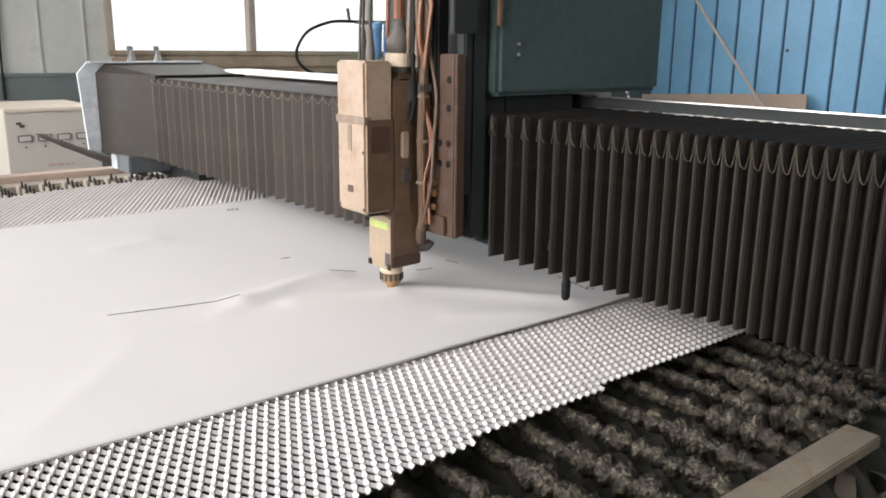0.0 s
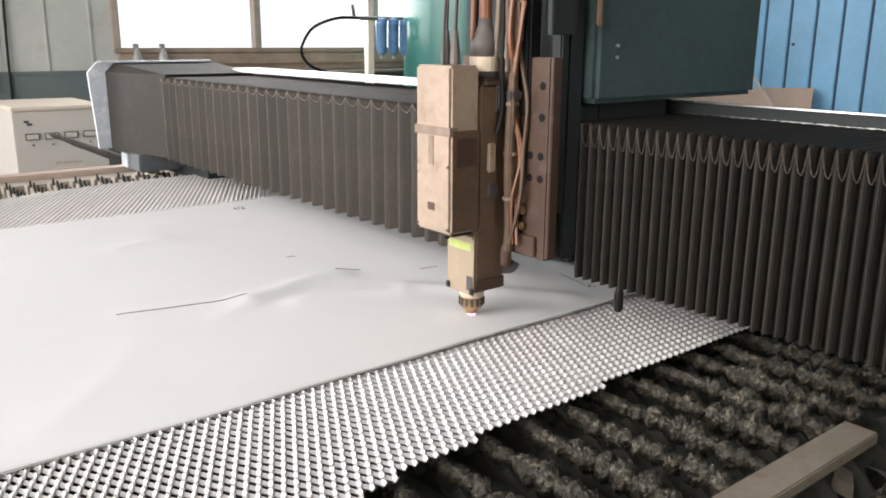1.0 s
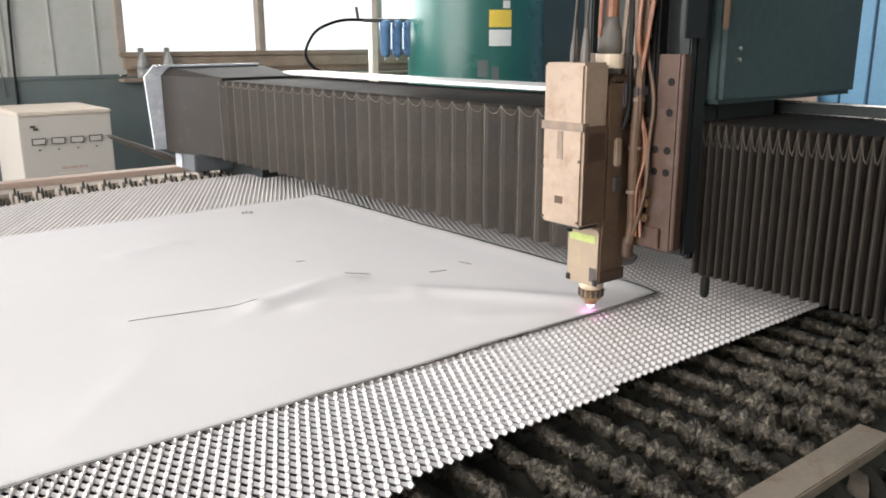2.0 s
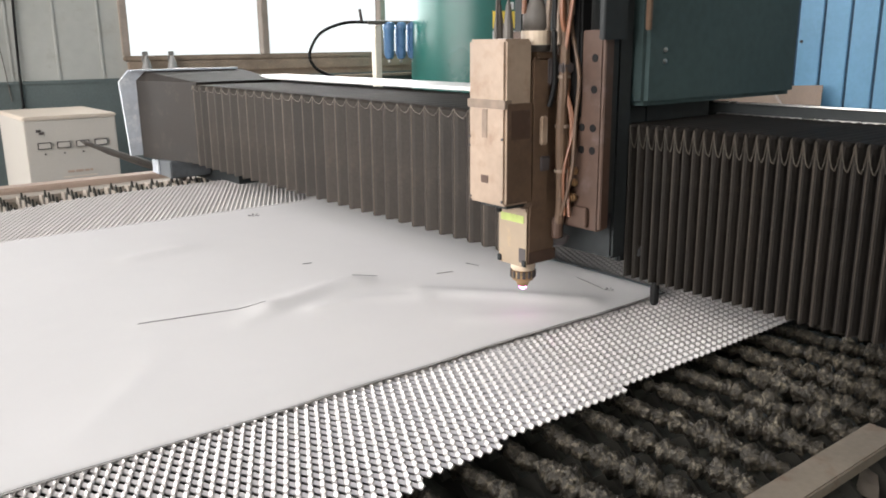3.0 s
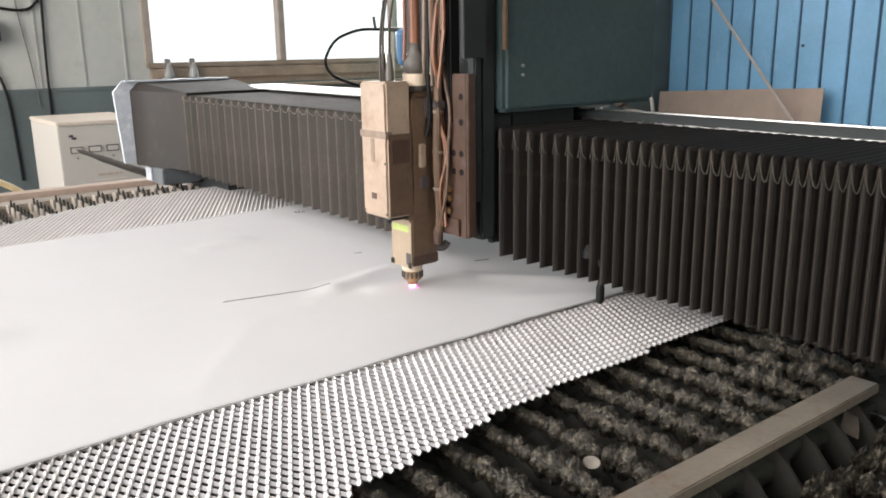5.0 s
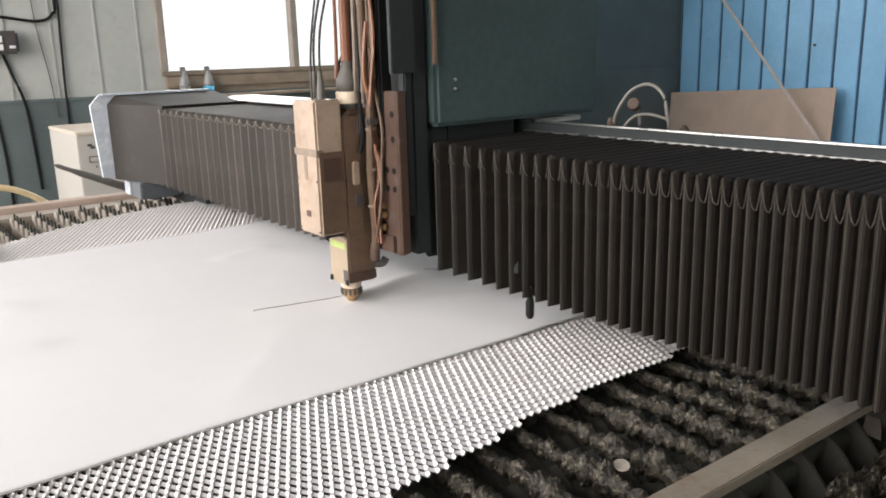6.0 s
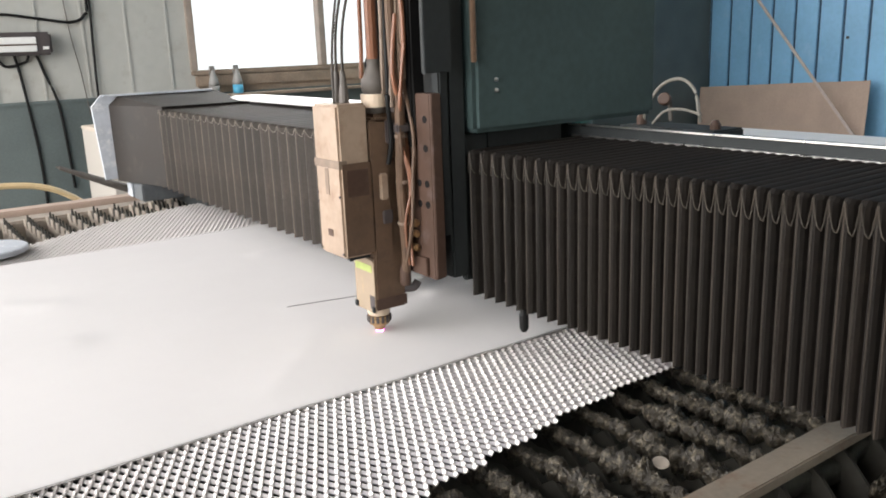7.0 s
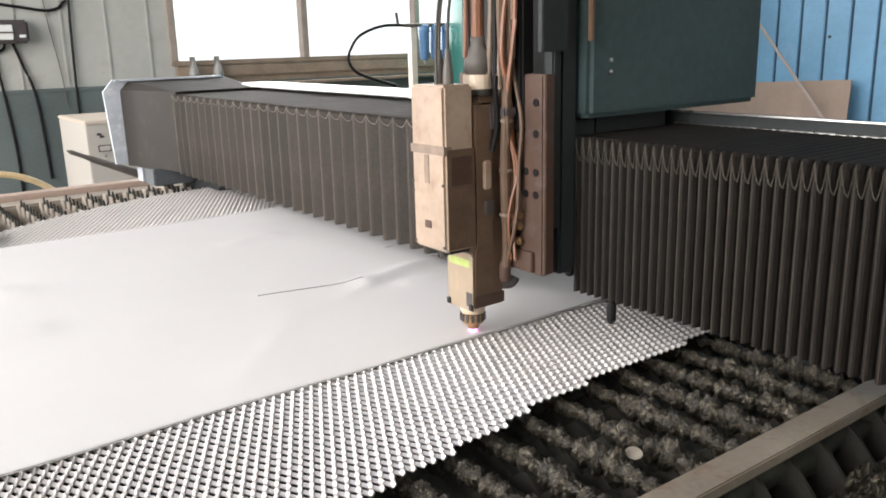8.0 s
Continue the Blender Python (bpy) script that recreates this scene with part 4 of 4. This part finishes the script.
def wall_unit():
    h = thing("wall_heater", "dark wall-mounted electric unit with a pale striped front", "heater")
    body = part("body", box(.40, .735, 4.90, 4.998, 1.255, 1.378, .012), M_DKPRINT, h)
    part("front", box(.42, .655, 4.892, 4.8995, 1.275, 1.352, .003), M_PAPER, body)
    part("stripe", box(.42, .655, 4.8885, 4.8915, 1.308, 1.316), M_PLATE, body)
    part("switch", box(.685, .715, 4.893, 4.8995, 1.285, 1.30, .001), M_PAPER, body)
    for k, pts in enumerate(([(.55, 4.985, 1.255), (.57, 4.985, 1.1), (.60, 4.98, .7), (.6, 4.98, .3)], [(.66, 4.985, 1.255), (.69, 4.985, 1.15), (.74, 4.98, .95), (.76, 4.98, .5)], [(.46, 4.985, 1.255), (.50, 4.985, 1.20), (.60, 4.985, 1.22), (.62, 4.985, 1.255)])):
        part("lead", tube(pts, .008, 7), M_BLACK, h)
    c = thing("wall_cable", "black cables hung along the panel wall", "cable")
    part("cable_run", tube([(.35, 4.985, 1.44), (.50, 4.985, 1.475), (.70, 4.985, 1.45), (.86, 4.985, 1.43), (.94, 4.985, 1.47), (.96, 4.985, 1.60), (.97, 4.985, 2.6)], .008, 7), M_BLACK, c)
    part("cable_run", tube([(.985, 4.985, 2.6), (.975, 4.985, 1.6), (.965, 4.985, 1.3), (.955, 4.98, 1.0), (.95, 4.98, .5)], .007, 7), M_BLACK, c)
    part("cable_run", tube([(.80, 4.985, 2.4), (.84, 4.985, 1.5), (.88, 4.985, 1.15), (.90, 4.98, .9)], .003, 6), M_GREY, c)
    y = thing("air_hose", "yellowed plastic hose looped behind the table rail", "hose")
    part("hose", tube([(-.30, 2.72, .60), (-.16, 2.72, .75), (-.02, 2.72, .832), (.13, 2.72, .85), (.28, 2.72, .815), (.40, 2.72, .70), (.44, 2.72, .5), (.44, 2.72, .02)], .010, 8), M_HOSE, y)
    s = thing("prop_stick", "thin pale stick leaning behind the table", "stick")
    part("stick", tube([(.08, 3.3, .01), (-.06, 3.25, .95)], .008, 7, None, 1), M_POLE, s)


wall_unit()


def disc():
    d = thing("steel_disc", "grey cut-out steel disc resting on the mesh sheet", "disc")
    part("plate", lathe([(.075, TZ + .004), (.078, TZ + .006), (.078, TZ + .014), (.075, TZ + .016)], (-.045, 1.70), 36), M_CAP, d)
    o = thing("scrap_slug", "small pale cut-out slug among the slag", "scrap")
    part("slug", lathe([(.0072, -.001), (.008, 0), (.0072, .001)], seg=20), M_FARSLAT, o)
    o.matrix_world = pose(.340, .334, .842, 14, -10, 0)


disc()


def metal_scrap(x, y, z, turn, size):
    """A small bent offcut of sheet."""
    o = thing("metal_scrap", "small bent pale offcut lying among the slats", "scrap", "offcuts among the slats")
    b = bmesh.new()
    rows = []
    for k in range(4):
        q = k / 3 - .5
        bend = size * (.25 - q * q) * .7
        rows.append([b.verts.new((size * q * 1.4, size * (s * (.34 - .12 * k / 3) + .05 * k), bend)) for s in (-1, 1)])
    for p, q in zip(rows, rows[1:]):
        b.faces.new((p[0], p[1], q[1], q[0]))
    bmesh.ops.solidify(b, geom=b.faces[:], thickness=.0012)
    part("offcut", b, M_FARSLAT, o)
    o.matrix_world = pose(x, y, z, 18, -14, turn)


for sx, sy, st, ss in ((.690, .268, 20, .030), (.722, .246, 75, .024), (.768, .272, -30, .022)):
    metal_scrap(sx, sy, .796, st, ss)

# ---- beyond the gantry ----


def east_side():
    b = thing("fibreboard_sheet", "brown fibreboard sheet leaning by the blue wall", "board")
    bm = bmesh.new()
    rows = []
    for k in range(13):
        q = k / 12
        y = 3.30 + q * 1.62
        x = 6.32 + .09 * math.sin(q * 3.1)
        top = .830 - .080 * q
        rows.append([bm.verts.new(p) for p in ((x, y, 0), (x + .06, y, top), (x + .068, y, top), (x + .008, y, 0))])
    for p, q in zip(rows, rows[1:]):
        for k in range(4):
            bm.faces.new((p[k], p[(k + 1) % 4], q[(k + 1) % 4], q[k]))
    bm.faces.new(rows[0])
    bm.faces.new(rows[-1])
    part("board", bm, M_CARD, b)
    p = thing("leaning_pole", "thin bare pole leaning against the blue wall", "pole")
    part("pole", tube([(6.25, 3.0, .0), (6.28, 3.98, 1.15), (6.31, 4.96, 2.30)], .013, 8, None, 1), M_POLE, p)
    w = thing("work_bench", "bench with a white top beyond the gantry", "bench")
    part("bench_top", box(2.20, 2.62, .3, 1.85, .845, .865, .003), M_TOP, w, "white bench top")
    for x in (2.23, 2.55):
        for y in (.34, 1.78):
            part("leg", box(x, x + .04, y, y + .04, 0, .844), M_DKSTEEL, w)
    v = thing("hose_fitting", "dark pump unit with looped grey hoses and a gauge", "pump")
    v.location = (0, .065, 0)
    part("block", box(2.0, 2.16, 1.45, 1.86, 0, .925, .006), M_DKSTEEL, v, "dark pump body")
    part("gauge", lathe([(.02, 0), (.022, .004), (.022, .02), (.018, .024)], seg=16), M_PLATE, v).matrix_local = pose(2.03, 1.67, 1.015, 0, -70, 20)
    part("stem", tube([(2.06, 1.67, .945), (2.05, 1.67, 1.015)], .008, 7, None, 1), M_GREY, v)
    part("loop_hose", tube([(2.06, 1.79, .935), (2.05, 1.77, .985), (2.05, 1.71, 1.06), (2.05, 1.63, 1.085), (2.05, 1.57, 1.05), (2.05, 1.55, .98), (2.06, 1.55, .945)], .006, 8), M_HOSEG, v)
    part("loop_hose", tube([(2.06, 1.75, .93), (2.05, 1.69, .975), (2.05, 1.62, .985), (2.05, 1.54, .97)], .005, 8), M_HOSEG, v)
    part("tap", lathe([(.012, .9055), (.018, .92), (.018, .95), (.008, .965)], (2.06, 1.80), 12), M_PLATE, v)
    part("tap", lathe([(.012, .9055), (.018, .92), (.018, .94), (.008, .955)], (2.06, 1.49), 12), M_PLATE, v)


east_side()


def motions():
    walk(GANTRY, [(t, pose(x, 0, 0)) for t, x, y, z in CUT])
    walk(CARRIAGE, [(t, pose(x, y, 0)) for t, x, y, z in CUT])
    walk(HEAD, [(t, pose(x, y, z)) for t, x, y, z in CUT])
    for p, ys in PLEATS:
        walk(p, [(r[0], pose(FRONT, y, 0)) for r, y in zip(CUT, ys)])
    sway = [(0, .631), (.5, .610), (1, .558), (1.5, .530), (3, .570), (3.5, .529), (4, .532), (4.5, .545), (6, .627), (6.5, .633), (7, .613), (7.5, .563), (8, .520)]
    hang = np.interp([r[0] for r in CUT], [t for t, y in sway], [y for t, y in sway])
    walk(CLIP, [(r[0], pose(r[1] + FRONT + .012, y, .905)) for r, y in zip(CUT, hang)])


motions()
